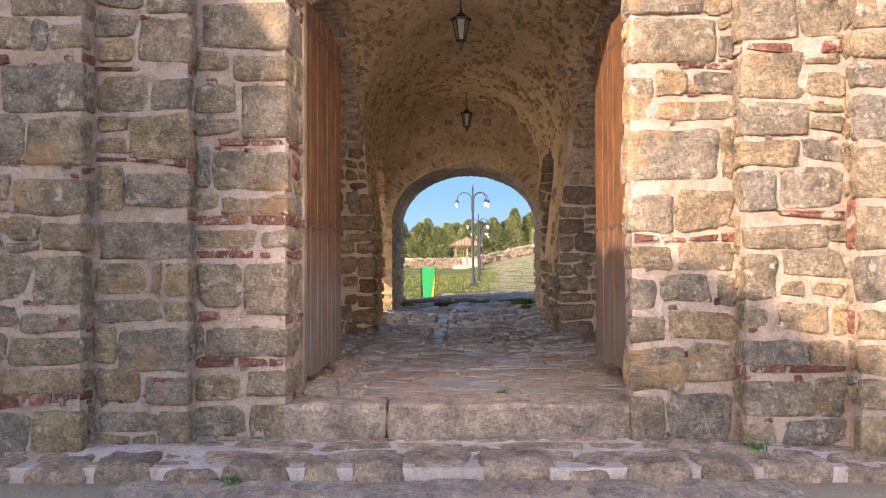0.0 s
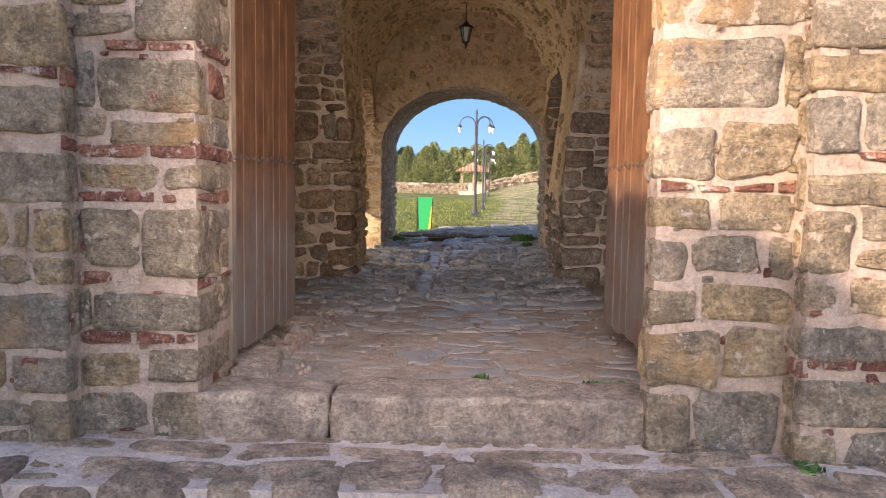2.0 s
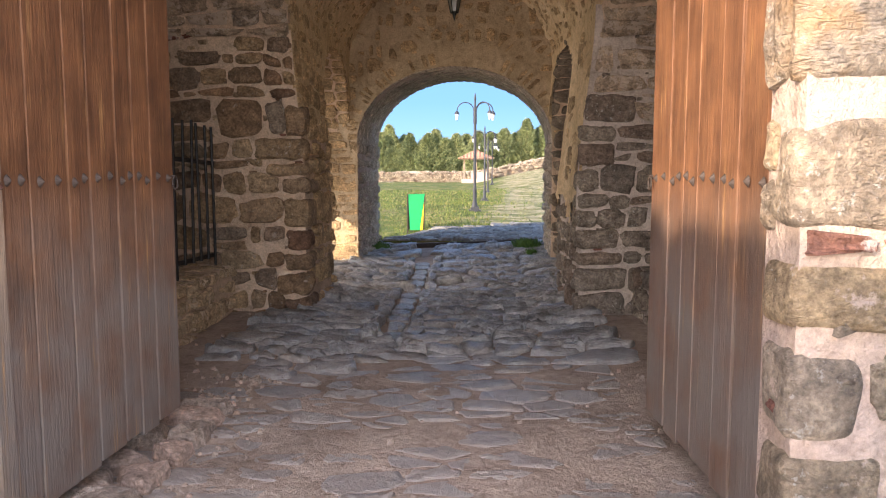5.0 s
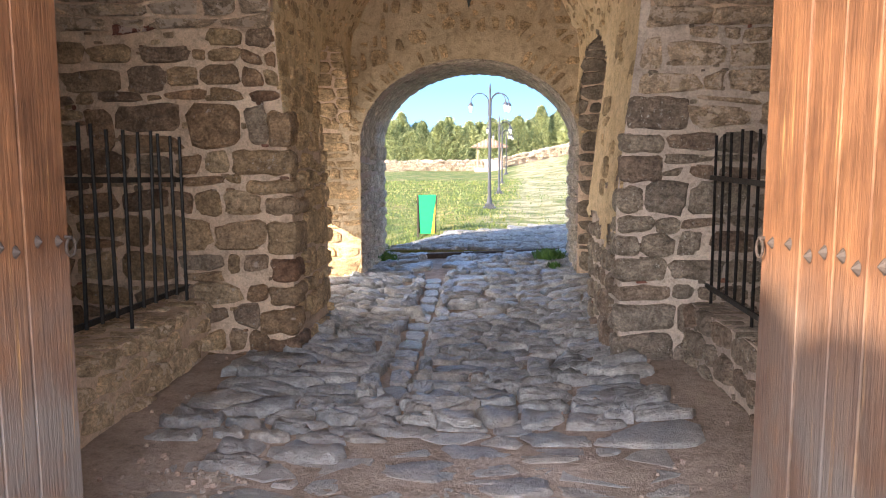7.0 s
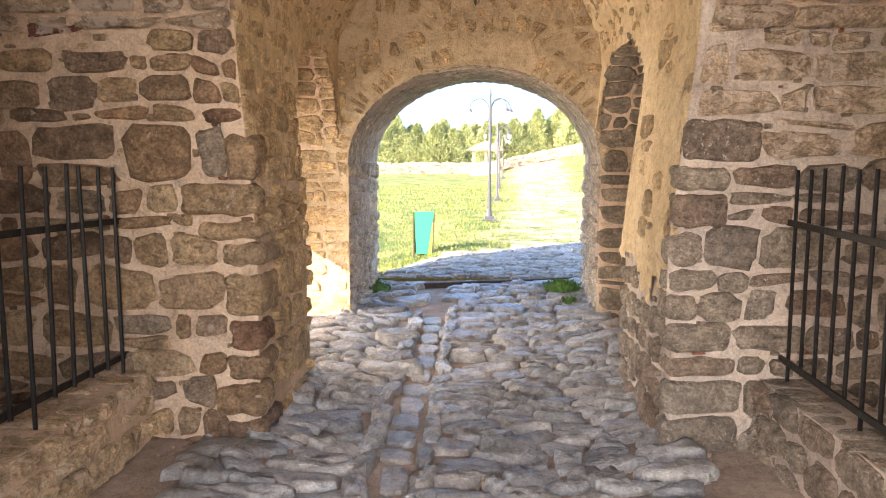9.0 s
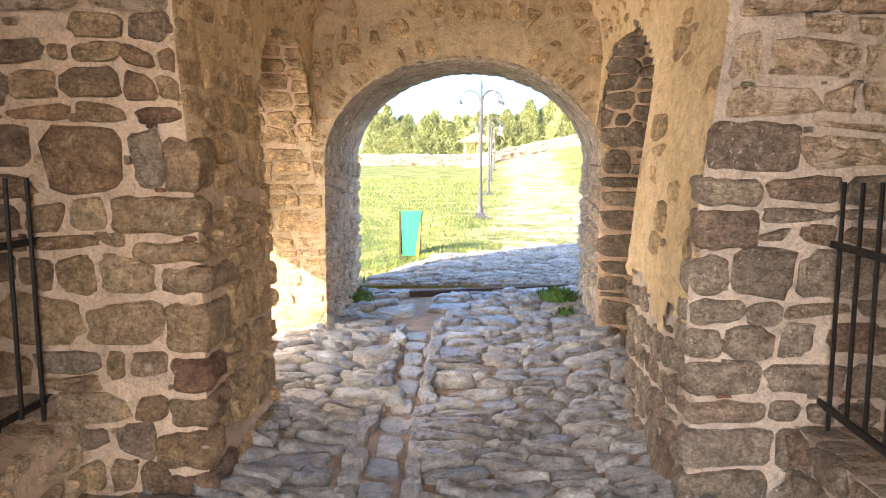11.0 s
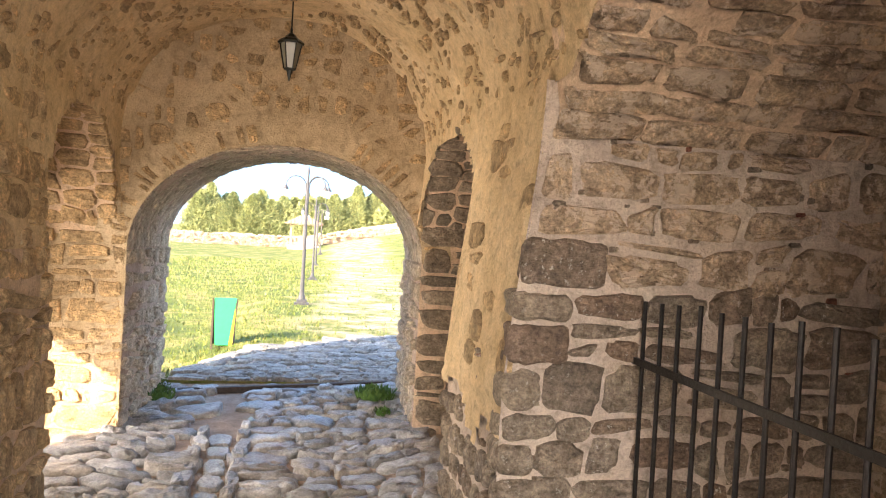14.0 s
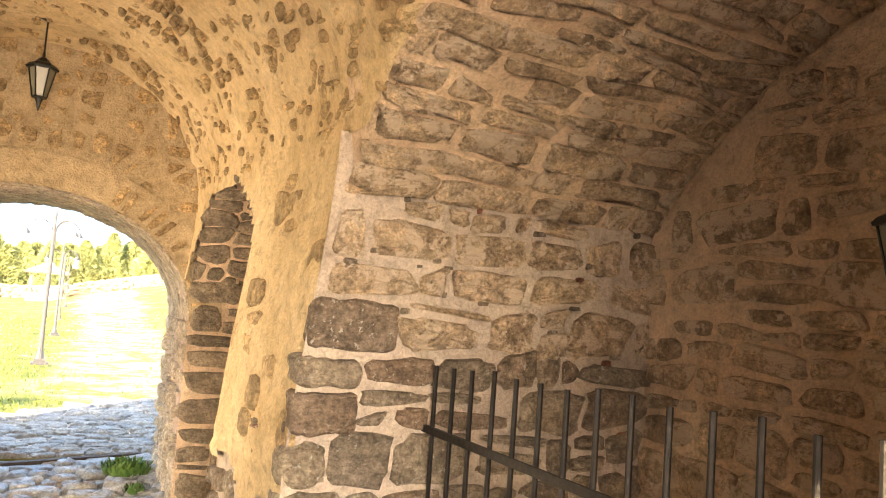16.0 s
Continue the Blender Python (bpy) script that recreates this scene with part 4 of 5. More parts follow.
# blue sky over the horizon beyond the trees
m, nt, bs = mat("sky_backdrop", 1.0)
em = nt.nodes.new("ShaderNodeEmission")
sep = nt.nodes.new("ShaderNodeSeparateXYZ")
nt.links.new(coords(nt), sep.inputs[0])
nt.links.new(ramp(nt, calc(nt, "MULTIPLY", sep.outputs[2], 1 / 260.0), [(0.0, (0.17, 0.27, 0.37)), (0.25, (0.1, 0.2, 0.34)), (1.0, (0.05, 0.13, 0.3))]), em.inputs[0])
nt.links.new(em.outputs[0], nt.nodes["Material Output"].inputs[0])
Shape().grid(lambda a, z: (700 * math.sin(a), 700 * math.cos(a), z), lin(-0.9, 0.9, 24), lin(-20, 300, 6)).done("backdrop", m, None, "clear blue sky above the horizon", True, "sky", "structure")

# ---- masonry faces ----
PM = [M_PSTONE, M_BRICK]
FM = [M_FSTONE, M_BRICK]
RM = [M_RSTONE, M_BRICK]
ZUP = (0, 0, 1)


def face(parent, place, u0, u1, v0, v1, seed, mats=PM, mort=M_PMORTAR, keep=None, mask=None, limit=290, amp=0.012, proud=(0.018, 0.044), **kw):
    backing(parent, place, u0, u1, v0, v1, mort, amp=amp, keep=keep)
    rnd = random.Random(seed)
    lay(parent, courses(u0, u1, v0, v1, rnd, mask=mask, **kw), place, rnd, mats, proud, limit, square=6.5 if mats is FM else 4.6)
    if mats is PM or mats is FM or mats is RM:
        chips(parent, place, u0, u1, v0, v1, mats, keep, rnd)


def chips(parent, place, u0, u1, v0, v1, mats, keep, rnd):
    """Small packing stones pressed into the joints."""
    s = Shape()
    for _ in range(int(28 * (u1 - u0) * (v1 - v0))):
        w, h = rnd.uniform(0.012, 0.04), rnd.uniform(0.008, 0.024)
        if u1 - u0 < 2.5 * w + 0.02:
            continue
        u, v = rnd.uniform(u0 + w, u1 - w), rnd.uniform(v0 + h, v1 - h)
        if keep is None or keep(u, v):
            stone_shape(s, [(u - w, v - h), (u + w, v - h * rnd.uniform(0.5, 1)), (u + w * rnd.uniform(0.6, 1), v + h), (u - w, v + h)], place, rnd.uniform(0.008, 0.016), rnd, n=7, square=5.0, mi=1 if rnd.random() < (0.45 if mats is FM else 0.15) else 0)
    if s.v:
        s.done("packing_stones", mats, parent, kind="stuff")


NORTH = lambda y: planar((0, y, 0), (1, 0, 0), ZUP, (0, -1, 0))      # faces the approach
EAST = lambda x: planar((x, 0, 0), (0, 1, 0), ZUP, (1, 0, 0))
WEST = lambda x: planar((x, 0, 0), (0, 1, 0), ZUP, (-1, 0, 0))
PK = dict(h=(0.06, 0.22), w=(0.1, 0.4), gap=0.04, wob=0.07, fit=False)
FK = dict(h=(0.1, 0.33), w=(0.24, 0.52), gap=0.05, wob=0.05, brick=0.16, fit=False)

def bond(seed, foot=0.76, top=2.35, least=0.09, most=0.23, reach=1.0, brick=0.0):
    """Heights and two lengths of the corner stones of a pier."""
    rnd = random.Random(seed)
    z, k, rows = foot, 0, []
    while z < top:
        if rnd.random() < brick:
            rows.append((z, z + 0.048, 0.0, 0.0))
            z += 0.048
        h = rnd.uniform(least, most)
        rows.append((z, z + h) + ((reach * rnd.uniform(0.22, 0.38), rnd.uniform(0.1, 0.2)) if rnd.random() < 0.5 else (reach * rnd.uniform(0.1, 0.22), rnd.uniform(0.2, 0.36))))
        z += h
        k += 1
    return rows


def coursed(rows, i, top, seed):
    """The courses of a face that meets a bonded corner: foot, height and how far the corner stone reaches in."""
    rnd = random.Random(seed)
    out = [(r[0], r[1] - r[0], r[i]) for r in rows]
    z = rows[-1][1]
    while z < top - 0.04:
        h = min(rnd.uniform(0.07, 0.17), top - z)
        out.append((z, h, 0.0))
        z += h
    return out


def block(shape, x0, x1, y0, y1, z0, z1, seed, c=0.025, worn=1.0):
    """A worn stone block with rounded edges."""
    mid, half = Vector(((x0 + x1) / 2, (y0 + y1) / 2, (z0 + z1) / 2)), ((x1 - x0) / 2, (y1 - y0) / 2, (z1 - z0) / 2)
    bm = bmesh.new()
    bmesh.ops.create_cube(bm, size=2)
    bmesh.ops.subdivide_edges(bm, edges=bm.edges[:], cuts=14 if x1 - x0 > 0.7 else 7, use_grid_fill=True)
    for v in bm.verts:
        p = [math.copysign(abs(q) ** 0.75, q) * h for q, h in zip(v.co, half)]
        core = Vector([max(c - h, min(h - c, q)) for q, h in zip(p, half)])
        d = Vector(p) - core
        p = core + d.normalized() * min(c, d.length) + mid
        out = d.normalized()
        v.co = p + Vector((fr(p, 4), fr(p + Vector((3, 0, 0)), 4), fr(p + Vector((0, 5, 0)), 4))) * 0.016 + out * (fr(p, 11) * 0.012 + fr(p, 24) * 0.006) * worn
    bm.normal_update()
    bm.verts.index_update()
    shape.add([tuple(v.co) for v in bm.verts], [tuple(v.index for v in f.verts) for f in bm.faces])
    bm.free()


def quoins(parent, cx, sx, lean, rows, m, seed, cy=Y1, deep=1.0, proud=(0.03, 0.044), soft=1.0):
    """Large worn corner stones bonded into both faces of a pier."""
    rnd = random.Random(seed)
    for z0, z1, a, b_ in rows:
        if not a:
            continue
        o = cx + sx * lean((z0 + z1) / 2)
        q, p = rnd.uniform(*proud), rnd.uniform(*proud)
        x0, x1 = sorted((o - sx * q, o + sx * a))
        s = Shape()
        block(s, x0, x1, cy - p, cy + b_ * deep, z0, z1 - rnd.uniform(0.018, 0.036), 0, c=rnd.uniform(0.03, 0.045) * soft, worn=1.7 * soft * soft)
        s.done("corner_stone", m, parent, smooth=True)


# gate wall: stepped jambs with bonded corner stones
def strip(parent, y, y_in, inner, outer, left, foot, seed):
    """One step of a jamb: its front, the return beside it and the corner stones between them."""
    rows = bond(seed, foot, 3.45, 0.13, 0.32, 1.25, 0.3)
    deep = min(1.0, (y_in - y) / 0.4)
    back = [(r[0], r[1], r[2], r[3] * deep) for r in rows]
    u0, u1 = (outer, inner) if left else (inner, outer)
    face(parent, NORTH(y), u0, u1, foot - 0.2, 3.6, seed, FM, M_FMORTAR, limit=60, amp=0.009, proud=(0.008, 0.024), rows=coursed(rows, 2, 3.6, seed), corner=1 if left else 0, **FK)
    face(parent, (EAST if left else WEST)(inner), y, y_in, foot - 0.2, 3.6 if deep < 1 else 3.3, seed + 40, FM, M_FMORTAR, limit=40, amp=0.009, proud=(0.008, 0.024), rows=coursed(back, 3, 3.3, seed), **FK)
    quoins(parent, inner, -1 if left else 1, lambda z: 0.0, rows, M_FSTONE, seed, y, deep, (0.012, 0.022), 0.7)


strip(front_l, 4.12, Y0, JL, -1.33, True, 0.66, 11)
strip(front_l, 4.0, 4.12, -1.33, -1.83, True, 0.62, 12)
strip(front_l, 3.85, 4.0, -1.83, -2.9, True, 0.6, 13)
strip(front_r, 4.06, 4.22, JR, 1.62, False, 0.66, 17)
strip(front_r, 3.93, 4.06, 1.62, 2.15, False, 0.62, 28)
strip(front_r, 3.8, 3.93, 2.15, 3.2, False, 0.6, 19)

# recess ends and backs
lim = lambda y, z: z < vault_z(2.5, min(y, Y1)) - 0.02
LEAN_R = lambda z: 0.12 * smooth(1.7, 3.15, z)
LEAN_L = lambda z: 0.09 * smooth(1.7, 3.15, z)
PIER_L = lambda x, z, d: Vector((x - LEAN_L(z), Y1 - d, z))
PIER_R = lambda x, z, d: Vector((x + LEAN_R(z), Y1 - d, z))
PASS_L = lambda y, z, d: Vector((XL - LEAN_L(z) + d, y, z))
PASS_R = lambda y, z, d: Vector((XR + LEAN_R(z) - d, y, z))


BOND_L, BOND_R = bond(95, least=0.12, most=0.27), bond(97, least=0.12, most=0.26)


face(side_l, PIER_L, -2.6, XL, 0.72, 2.97, 31, rows=coursed(BOND_L, 2, 2.97, 1), corner=1, limit=150, **PK)
rows_r = coursed(BOND_R, 2, 2.97, 2)
face(side_r, PIER_R, XR, 3.1, 0.72, 2.97, 32, mats=RM, mort=M_RMORTAR, rows=[r for r in rows_r if r[0] < 2.25], corner=0, limit=110, **PK)
rnd = random.Random(132)
lay(side_r, courses(XR, 3.1, 0.72, 2.97, rnd, rows=[r for r in rows_r if r[0] >= 2.25], **PK), PIER_R, rnd, [M_NSTONE, M_BRICK], (0.012, 0.034), 90, rough=2.0)
face(side_r, WEST(3.1), Y0, Y1, 0.72, 3.8, 33, mats=[M_NSTONE, M_BRICK], keep=lim, mask=lim, limit=110, **PK)
face(side_l, EAST(-2.6), Y0, Y1, 0.72, 3.8, 34, keep=lim, mask=lim, limit=110, **PK)
# passage sides
SK = dict(h=(0.08, 0.2), w=(0.1, 0.3), gap=0.05, wob=0.06)
face(side_l, PASS_L, Y1, YA, 0.72, 2.3, 35, mats=[M_VSTONE, M_BRICK], mort=M_PMORTAR, rows=coursed(BOND_L, 3, 2.3, 3), limit=60, **PK)
face(side_l, PASS_L, Y1, YA, 2.3, 3.2, 39, mort=M_VAULT, mats=[M_VSTONE, M_BRICK], limit=40, amp=0.022, proud=(0.008, 0.026), **SK)
plaster_foot = lambda y: 1.62 + 0.22 * noise.noise((y * 2.6, 0, 0)) + 0.1 * noise.noise((y * 9, 0, 4))
face(side_r, PASS_R, Y1, YA, 0.72, 2.0, 36, mats=RM, mort=M_RMORTAR, rows=coursed(BOND_R, 3, 2.0, 5), mask=lambda y, z: z < plaster_foot(y), limit=70, **dict(PK, w=(0.08, 0.24)))
backing(side_r, lambda x, z, d: PIER_R(x, z, d + 0.004), XR - 0.034, XR + 0.03, 1.4, 3.15, M_RMORTAR, 0.03, 0.012)
face(side_r, lambda y, z, d: PASS_R(y, z, d + 0.022), Y1 - 0.006, YA, 1.3, 3.2, 56, mort=M_VAULT, keep=lambda y, z: z > plaster_foot(y), mask=lambda y, z: z > plaster_foot(y) + 0.05 and noise.noise((y * 5, z * 5, 3)) > 0.1, mats=[M_VSTONE, M_BRICK], limit=40, amp=0.03, proud=(0.004, 0.018), **dict(SK, h=(0.04, 0.1), w=(0.06, 0.16)))


def over_side(y, z):
    return z > arch((y - (YA + YB) / 2) / ((YB - YA) / 2), 2.34, 0.88)


quoins(side_l, XL, -1, LEAN_L, BOND_L, M_PSTONE, 91)
quoins(side_r, XR, 1, LEAN_R, BOND_R, M_RSTONE, 92, Y1, 0.6)

backing(side_l, PASS_L, YA, YB, 2.36, 3.22, M_VAULT, 0.05, 0.02, over_side)
backing(side_r, PASS_R, YA, YB, 2.36, 3.22, M_VAULT, 0.05, 0.02, over_side)

SAC, SAH = (YA + YB) / 2, (YB - YA) / 2
for par, x0, x1, sd, arch_m in ((side_l, -1.5, TL, 37, M_VSTONE), (side_r, TR, 2.4, 38, M_SHADED)):
    bow = lambda a, x, d: Vector((x, SAC - (SAH - d) * math.cos(a), 2.34 + (0.88 - d) * math.sin(a)))
    rnd = random.Random(sd)
    lay(par, courses(0.1, math.pi - 0.1, x0, x1, rnd, (0.12, 0.3), (0.07, 0.16), 0.02, 0.02, stretch=1.0), bow, rnd, [arch_m, M_BRICK], (0.01, 0.025), 40)

# end wall round the exit
EXC, EXH = (EL + ER) / 2, (ER - EL) / 2


def solid_end(x, z, ring=0.0):
    t = (x - EXC) / (EXH + ring)
    if abs(t) < 1 and z < arch(t, ES, EH + ring):
        return False
    return z < 3.3 if x < TL or x > TR else z < vault_z(x, YB - 0.02) + 0.02


backing(end_wall, NORTH(YB), -1.7, 2.4, 0.8, 4.14, M_END, 0.03, 0.012, lambda x, z: solid_end(x, z, 0.14))
rnd = random.Random(41)
lay(end_wall, courses(-1.7, EL, 0.8, 3.2, rnd, **PK)
    + courses(EL + 0.02, ER, 2.4, 4.1, rnd, (0.06, 0.14), (0.05, 0.18), 0.08, 0.06, stretch=1.0, mask=lambda x, z: solid_end(x, z, 0.27)), NORTH(YB), rnd, [M_VSTONE, M_BRICK], (0.01, 0.024), 190)


backing(end_wall, NORTH(YB - 0.008), ER + 0.19, 2.4, 0.8, 3.2, M_PMORTAR, 0.05, 0.01)
lay(end_wall, courses(ER, 2.4, 0.8, 3.2, rnd, h=(0.11, 0.22), w=(0.2, 0.5), gap=0.045, wob=0.04, fit=False), NORTH(YB - 0.012), rnd, [M_SHADED, M_BRICK], (0.016, 0.034), 60)


def ring_pt(u, v, d):
    return Vector((EXC - (EXH + v) * math.cos(u), YB - d, ES + (EH + v) * math.sin(u)))


backing(end_wall, lambda u, v, d: ring_pt(u, v, d + 0.012), 0.0, math.pi, 0.0, 0.24, M_END, 0.03, 0.008, name="ring_mortar")
backing(end_wall, NORTH(YB - 0.012), EL - 0.2, EL + 0.004, 0.8, ES, M_END, 0.04, 0.008)
backing(end_wall, NORTH(YB - 0.012), ER - 0.004, ER + 0.2, 0.8, ES, M_PMORTAR, 0.04, 0.008)
u = 0.02
vou = []
while u < math.pi - 0.04:
    w = rnd.uniform(0.03, 0.065)
    hgt = rnd.uniform(0.1, 0.22)
    if rnd.random() < 0.6:
        vou.append(([(u, 0.015), (min(u + w, math.pi), 0.015), (min(u + w, math.pi), hgt), (u, hgt)], False))
    u += w + rnd.uniform(0.01, 0.03)
lay(end_wall, vou, ring_pt, rnd, [M_VSTONE, M_BRICK], (0.016, 0.026), 80)


SPLAY = lambda y: 0.085 * (y - YB) / (YC - YB)


def soffit_pt(u, v, d):
    c, s_ = math.cos(u), math.sin(u)
    return Vector((EXC + SPLAY(v) - (EXH - d) * c, v, ES + (EH - d) * s_))


backing(end_wall, soffit_pt, 0.0, math.pi, YB, YC, M_FMORTAR, 0.06, 0.012)
rnd = random.Random(43)
lay(end_wall, courses(0.0, math.pi, YB, YC, rnd, (0.12, 0.3), (0.05, 0.11), 0.02, 0.02), soffit_pt, rnd, [M_JAMB, M_BRICK], (0.004, 0.013), 120)
EK = dict(h=(0.09, 0.2), w=(0.16, 0.4), gap=0.04, wob=0.04)
face(end_wall, lambda y, z, d: Vector((EL + SPLAY(y) + d, y, z)), YB, YC, 0.8, ES, 44, mats=[M_JAMB, M_BRICK], mort=M_FMORTAR, limit=60, **EK)
face(end_wall, lambda y, z, d: Vector((ER + SPLAY(y) - d, y, z)), YB, YC, 0.8, ES, 45, mats=[M_JAMB, M_BRICK], mort=M_FMORTAR, limit=60, **EK)

# low walls
LK = dict(h=(0.1, 0.2), w=(0.14, 0.34), gap=0.045, wob=0.04)
face(lw_l, EAST(-1.37), Y0, Y1, 0.7, 1.18, 51, mats=[M_TAN, M_BRICK], limit=90, **LK)
face(lw_r, WEST(1.78), Y0, Y1, 0.7, 1.18, 52, mats=RM, mort=M_RMORTAR, limit=90, **LK)
face(lw_l, planar((0, 0, 1.18), (1, 0, 0), (0, 1, 0), ZUP), -1.72, -1.37, Y0, Y1, 53, mats=[M_TAN, M_BRICK], limit=60, proud=(0.002, 0.012), **LK)
face(lw_r, planar((0, 0, 1.18), (1, 0, 0), (0, 1, 0), ZUP), 1.78, 2.12, Y0, Y1, 54, mats=[M_RSTONE, M_BRICK], mort=M_RMORTAR, limit=60, proud=(0.002, 0.012), **LK)

# ---- threshold, ledge and ramp ----


step = thing("threshold_step", "worn grey-tan stone threshold cracked in two", "step", kind="structure")
for x0, x1, sd in ((-0.84, -0.285, 1), (-0.275, 1.12, 2)):
    s = Shape()
    block(s, x0, x1, 4.1, 4.43, 0.6, 0.862, sd)
    s.done("step_stone", M_STEP, step, smooth=True)
led = wall("ledge", "stone ledge of rounded blocks and pale mortar before the gate", lambda s: s.box(-4.5, 4.5, 3.612, 4.2, 0.2, 0.67 - I), M_LMORTAR)
LM = [M_PAVE, M_BRICK]
lk = dict(h=(0.1, 0.19), w=(0.16, 0.42), gap=0.055, wob=0.07, fit=False)
top_pt = lambda x, y, d: Vector((x, y, 0.672 + 0.015 * fr((x, y, 0), 1.5) - 0.03 * smooth(3.9, 3.66, y) + d))
rnd = random.Random(61)
x = -3.0
while x < 3.0:
    w = rnd.uniform(0.19, 0.42)
    s = Shape()
    block(s, x, x + w - rnd.uniform(0.03, 0.06), 3.59 + rnd.uniform(-0.03, 0.03), 3.86 + rnd.uniform(-0.03, 0.05), 0.4, 0.665 + rnd.uniform(-0.02, 0.025), 3, c=rnd.uniform(0.03, 0.05))
    s.done("ledge_stone", M_LEDGE, led, smooth=True)
    x += w
face(led, top_pt, -3, 3, 3.66, 4.13, 62, [M_LEDGE, M_BRICK], M_LMORTAR, limit=80, proud=(0.003, 0.02), **lk)
ramp_pt = lambda x, y, d: Vector((x, y, ground_z(x, y) + 0.012 + d))
ramp_ = wall("ramp", "approach ramp paved with pinkish flat stones", lambda s: s.box(-1.6, 1.8, 0.3, 0.5, -0.3, -0.1), M_FMORTAR)
face(ramp_, ramp_pt, -1.5, 1.7, 0.3, 3.6, 63, LM, M_FMORTAR, limit=150, amp=0.008, proud=(0.004, 0.018), h=(0.16, 0.32), w=(0.2, 0.5), gap=0.05, wob=0.05)

# ---- cobbles ----
GUT = lambda y: -0.04 + 0.02 * math.sin(y * 1.3)
floor_pt = lambda x, y, d: Vector((x, y, floor_z(x, y) - 0.005 + 0.012 * fr((x, y, 0), 1.3) + d))
rnd = random.Random(71)
near = courses(-1.0, 1.25, 4.45, 7.3, rnd, (0.08, 0.24), (0.12, 0.42), 0.03, 0.14, stretch=1.5, loose=0.25)
near = [c for c in near if sum(p[1] for p in c[0]) / len(c[0]) < 7.04 + 0.35 * math.sin(3 * c[0][0][0])]
lay(floor, near, floor_pt, rnd, [M_COBBLE_F, M_BRICK], (-0.004, 0.012), 150, "paving_stone", rough=2.6, square=5.0, soft=True, tilt=0.9)
clear = lambda x, y: y > 6.93 + 0.35 * math.sin(3 * x) and (y < 7.55 or abs(x - GUT(y)) > 0.2) and (y > Y1 - 0.2 and XL - 0.05 + 0.2 * (y > YA - 0.2) < x < XR + 0.05 + 0.2 * (y > YA) or -1.05 < x < 1.4)
cob = courses(-1.3, 1.6, 6.5, 13.0, rnd, (0.065, 0.15), (0.12, 0.36), 0.022, 0.12, mask=clear, stretch=1.8, loose=0.22)
lay(floor, cob, floor_pt, rnd, [M_COBBLE_F, M_BRICK], (0.014, 0.044), 230, "cobble", rough=1.5, square=4.4, soft=True, tilt=0.8)
ker = []
for sx in (-0.155, 0.155):
    y = 7.6
    while y < 11.6:
        L = rnd.uniform(0.16, 0.32)
        x = GUT(y) + sx + rnd.uniform(-0.015, 0.015)
        a = rnd.uniform(-0.03, 0.03)
        q = rnd.uniform(0.04, 0.065)
        ker.append(([(x - q + a, y), (x + q + a, y), (x + q - a, y + L - 0.02), (x - q - a, y + L - 0.02)], False))
        y += L
lay(floor, ker, floor_pt, rnd, [M_COBBLE_F, M_BRICK], (0.03, 0.06), 60, "kerb_stone", rough=0.8, square=3.6)
gut = []
y = 7.6
while y < 11.3:
    L = rnd.uniform(0.18, 0.36)
    x = GUT(y)
    gut.append(([(x - rnd.uniform(0.06, 0.1), y + 0.02), (x + rnd.uniform(0.06, 0.1), y), (x + rnd.uniform(0.06, 0.1), y + L - 0.05), (x - rnd.uniform(0.06, 0.1), y + L - 0.03)], False))
    y += L
lay(floor, gut, floor_pt, rnd, [M_COBBLE_F, M_BRICK], (0.002, 0.014), 30, "gutter_slab", rough=1.6, square=3.5)
# raised stones under the door leaf
rais = courses(-1.05, -0.62, 4.46, 6.0, rnd, (0.16, 0.3), (0.2, 0.4), 0.03, 0.04)
lay(floor, rais, floor_pt, rnd, [M_PAVE, M_BRICK], (0.045, 0.07), 30, "kerb_stone", rough=0.5, square=7.0)

# loose pebbles and grit
rnd = random.Random(73)
s = Shape()
for _ in range(420):
    if rnd.random() < 0.55:
        x, y = rnd.gauss(-0.72, 0.12), rnd.uniform(4.42, 6.6)
    else:
        x, y = rnd.choice((rnd.gauss(-1.1, 0.2), rnd.gauss(1.35, 0.2), rnd.uniform(-0.9, 1.2))), rnd.uniform(4.5, 8.4)
    r = rnd.uniform(0.004, 0.013) * (2.0 if rnd.random() < 0.08 else 1.0)
    stone_shape(s, [(x - r, y - r), (x + r, y - r * 0.8), (x + r, y + r * 0.7), (x - r * 0.8, y + r)], floor_pt, r * 1.2, rnd, n=6, square=3.5)
s.done("pebbles", M_PAVE, floor, "loose grey pebbles and grit on the earth", kind="stuff")

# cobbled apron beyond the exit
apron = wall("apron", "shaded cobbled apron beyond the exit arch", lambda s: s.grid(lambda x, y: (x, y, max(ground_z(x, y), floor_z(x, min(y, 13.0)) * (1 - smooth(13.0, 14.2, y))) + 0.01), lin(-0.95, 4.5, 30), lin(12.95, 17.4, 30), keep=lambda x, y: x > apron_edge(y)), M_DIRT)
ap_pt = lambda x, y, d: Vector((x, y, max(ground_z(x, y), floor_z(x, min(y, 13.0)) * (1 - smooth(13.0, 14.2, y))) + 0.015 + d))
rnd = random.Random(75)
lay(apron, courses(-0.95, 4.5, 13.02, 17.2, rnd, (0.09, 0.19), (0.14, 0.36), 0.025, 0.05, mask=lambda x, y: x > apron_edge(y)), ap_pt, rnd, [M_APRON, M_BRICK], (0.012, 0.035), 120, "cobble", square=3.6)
# added dark bar that stands for the joint line of the edging stones
drain = Shape()
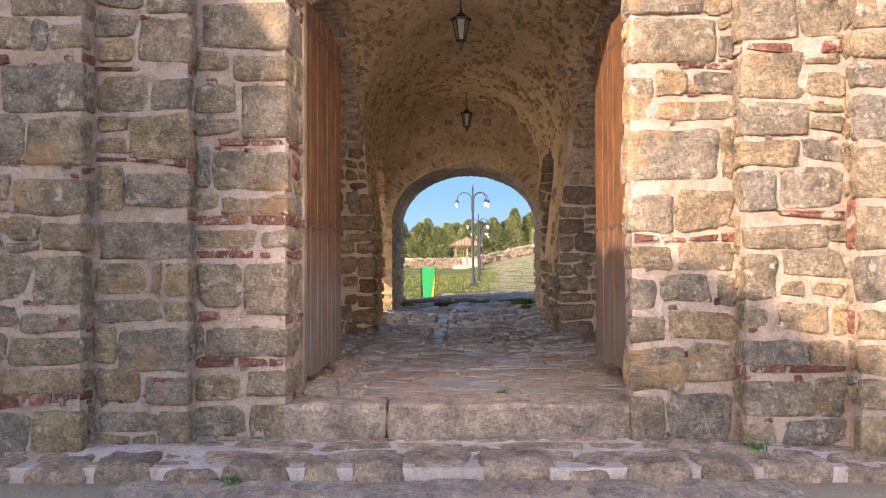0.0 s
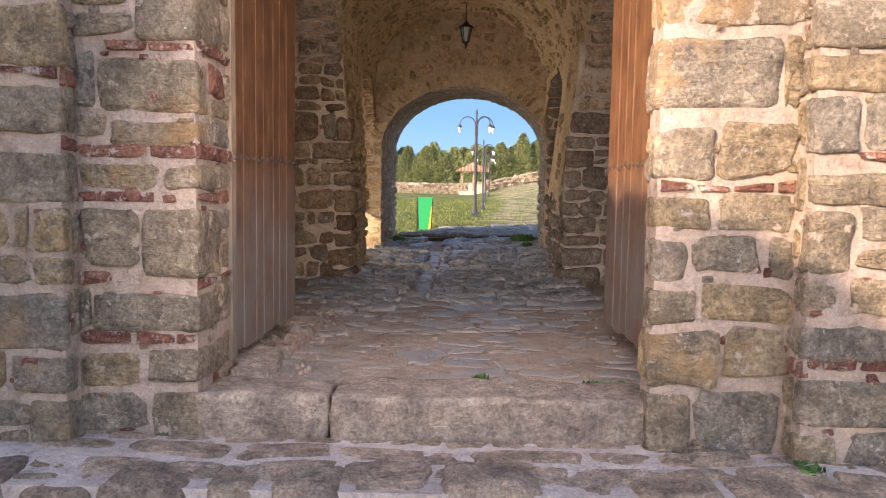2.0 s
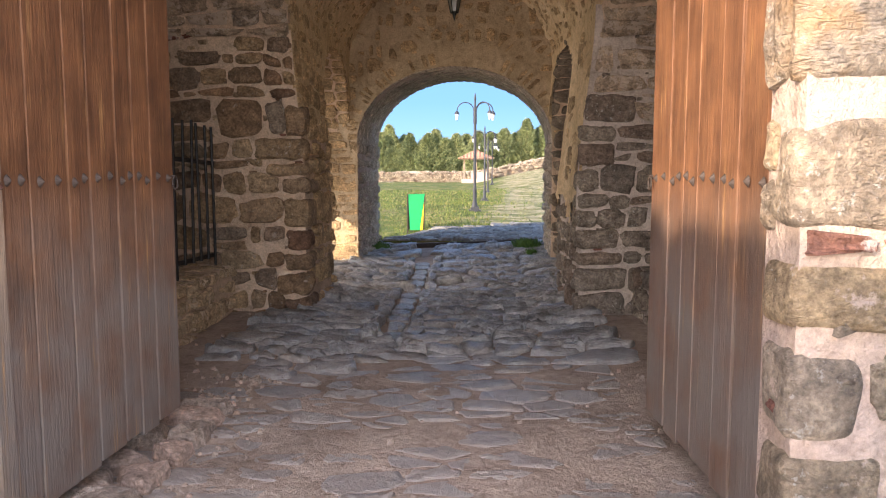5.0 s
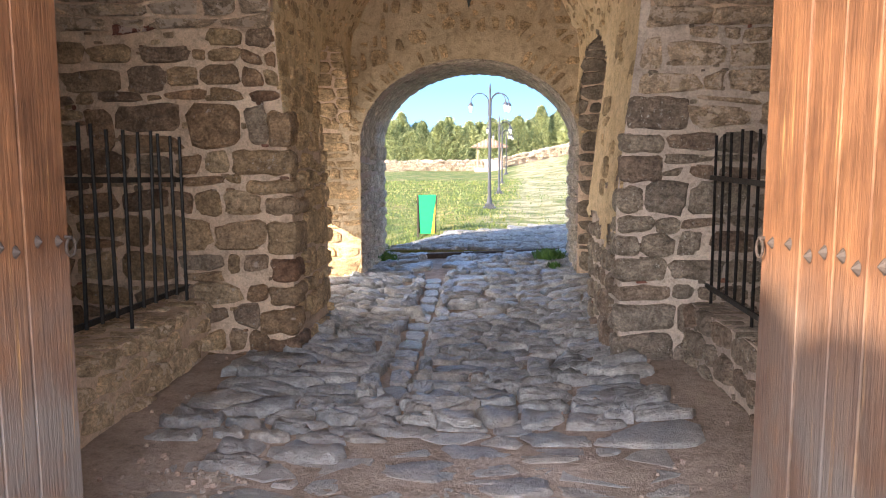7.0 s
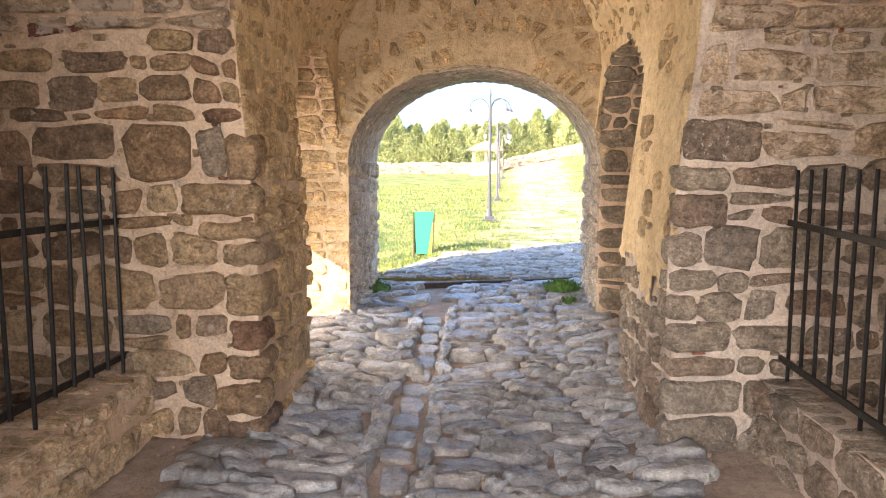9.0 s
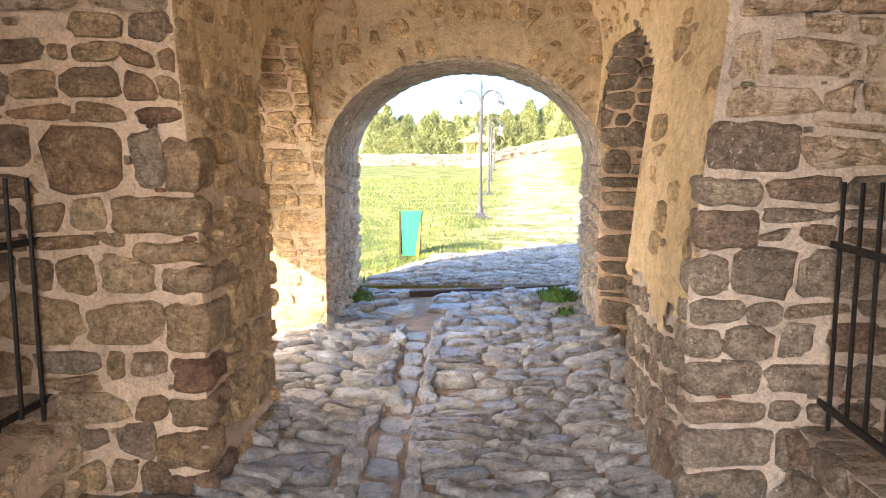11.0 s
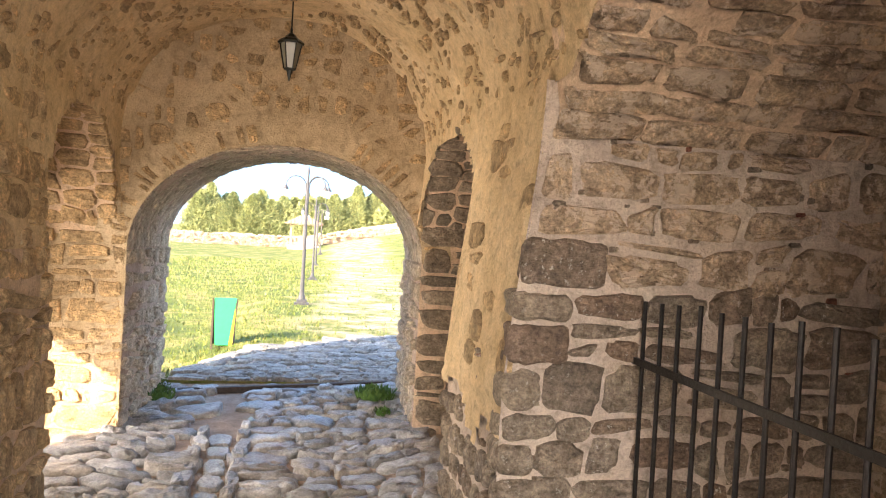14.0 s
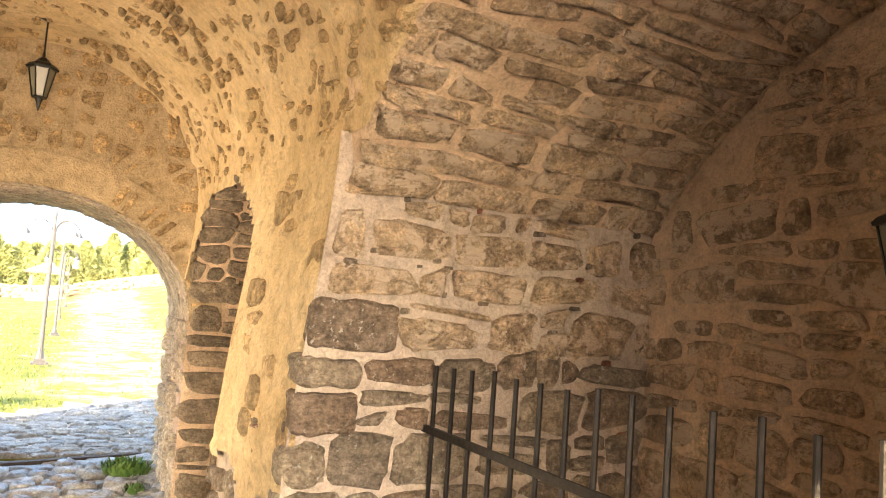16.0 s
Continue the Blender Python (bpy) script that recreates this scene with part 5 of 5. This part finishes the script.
drain.add([(x, y + 0.12 * (x - 0.3), z + (0.03 * (x - 0.3) if z > 0.8 else 0)) for z in (0.7, floor_z(0.3, 12.9) + 0.035) for y in (12.86, 12.92) for x in (-0.78, 1.45)], [(0, 2, 3, 1), (4, 5, 7, 6), (0, 1, 5, 4), (2, 6, 7, 3), (0, 4, 6, 2), (1, 3, 7, 5)])
drain.done("joint_bar", M_RUST, None, "dark rust-brown bar standing for the joint along the edging stones", False, "drain", "structure")

# ---- weeds and grass ----


def tuft(name, at, n, r, h, m, seed, label):
    rnd = random.Random(seed)
    s = Shape()
    for _ in range(n):
        a, q = rnd.uniform(0, 6.28), r * rnd.random() ** 0.7
        p = Vector((q * math.cos(a), q * math.sin(a), 0))
        u = Vector((rnd.uniform(-0.7, 0.7), rnd.uniform(-0.7, 0.7), 1)).normalized() * rnd.uniform(0.4, 1) * h
        w = Vector((-math.sin(a), math.cos(a), 0)) * rnd.uniform(0.004, 0.011)
        s.add([p - w, p + w, p + u * 0.6 + w * 1.6, p + u * 0.6 - w * 1.6, p + u], [(0, 1, 2, 3), (3, 2, 4)])
    ob = s.done(name, m, None, label, False, "plant", "stuff")
    ob.location = at


for i, (x, y, n, r, h) in enumerate(((0.38, 4.47, 60, 0.03, 0.07), (0.93, 4.46, 110, 0.09, 0.03), (1.05, 4.5, 50, 0.05, 0.03), (-0.65, 12.55, 300, 0.14, 0.09), (1.27, 12.5, 460, 0.2, 0.12), (1.28, 12.0, 120, 0.08, 0.08), (-0.72, 12.85, 200, 0.12, 0.08))):
    tuft("weed", (x, y, floor_z(x, y) + 0.01), n, r, h, M_WEED, i, "small green weed growing between the stones")
tuft("weed", (-0.98, 3.6, 0.57), 160, 0.08, 0.06, M_WEED, 33, "dark green weed at the foot of the ledge")
tuft("weed", (1.62, 3.85, 0.675), 60, 0.07, 0.03, M_WEED, 34, "small green weed growing between the stones")
rnd = random.Random(80)
s = Shape()
for _ in range(1500):
    x, y = rnd.uniform(-0.5, 1.5), 3.56 + rnd.gauss(0, 0.03)
    p = Vector((x, y, ground_z(x, y)))
    a = rnd.uniform(0, 6.28)
    w = Vector((math.cos(a), math.sin(a), 0)) * 0.003
    s.add([p - w, p + w, p + Vector((rnd.uniform(-0.06, 0.06), rnd.uniform(-0.06, 0.02), rnd.uniform(0.005, 0.04)))], [(0, 1, 2)])
s.done("dry_grass", M_STRAW, None, "dry straw-coloured grass along the foot of the ledge", False, "grass", "stuff")
rnd = random.Random(81)
s = Shape()
for _ in range(44000):
    y = 13.0 + 34 * rnd.random() ** 1.7
    x = rnd.uniform(-7 - (y - 13) * 0.25, 4.5 + (y - 12) * 0.3)
    if x > apron_edge(y) and y < 17.3:
        continue
    if abs(x - (2.1 + 0.07 * (y - 16))) < (1.2 + 0.7 * noise.noise((x, y, 1))) and rnd.random() < 0.8:
        continue
    h = rnd.uniform(0.02, 0.06) * (1 + 0.03 * (y - 13))
    a = rnd.uniform(0, 6.28)
    p = Vector((x, y, ground_z(x, y) - 0.005))
    w = Vector((math.cos(a), math.sin(a), 0)) * rnd.uniform(0.006, 0.014) * (1 + 0.06 * (y - 13))
    s.add([p - w, p + w, p + Vector((rnd.uniform(-0.03, 0.03), rnd.uniform(-0.03, 0.03), h))], [(0, 1, 2)])
s.done("grass", M_BLADE, None, "short tufts of green and straw-coloured grass", False, "grass", "stuff")
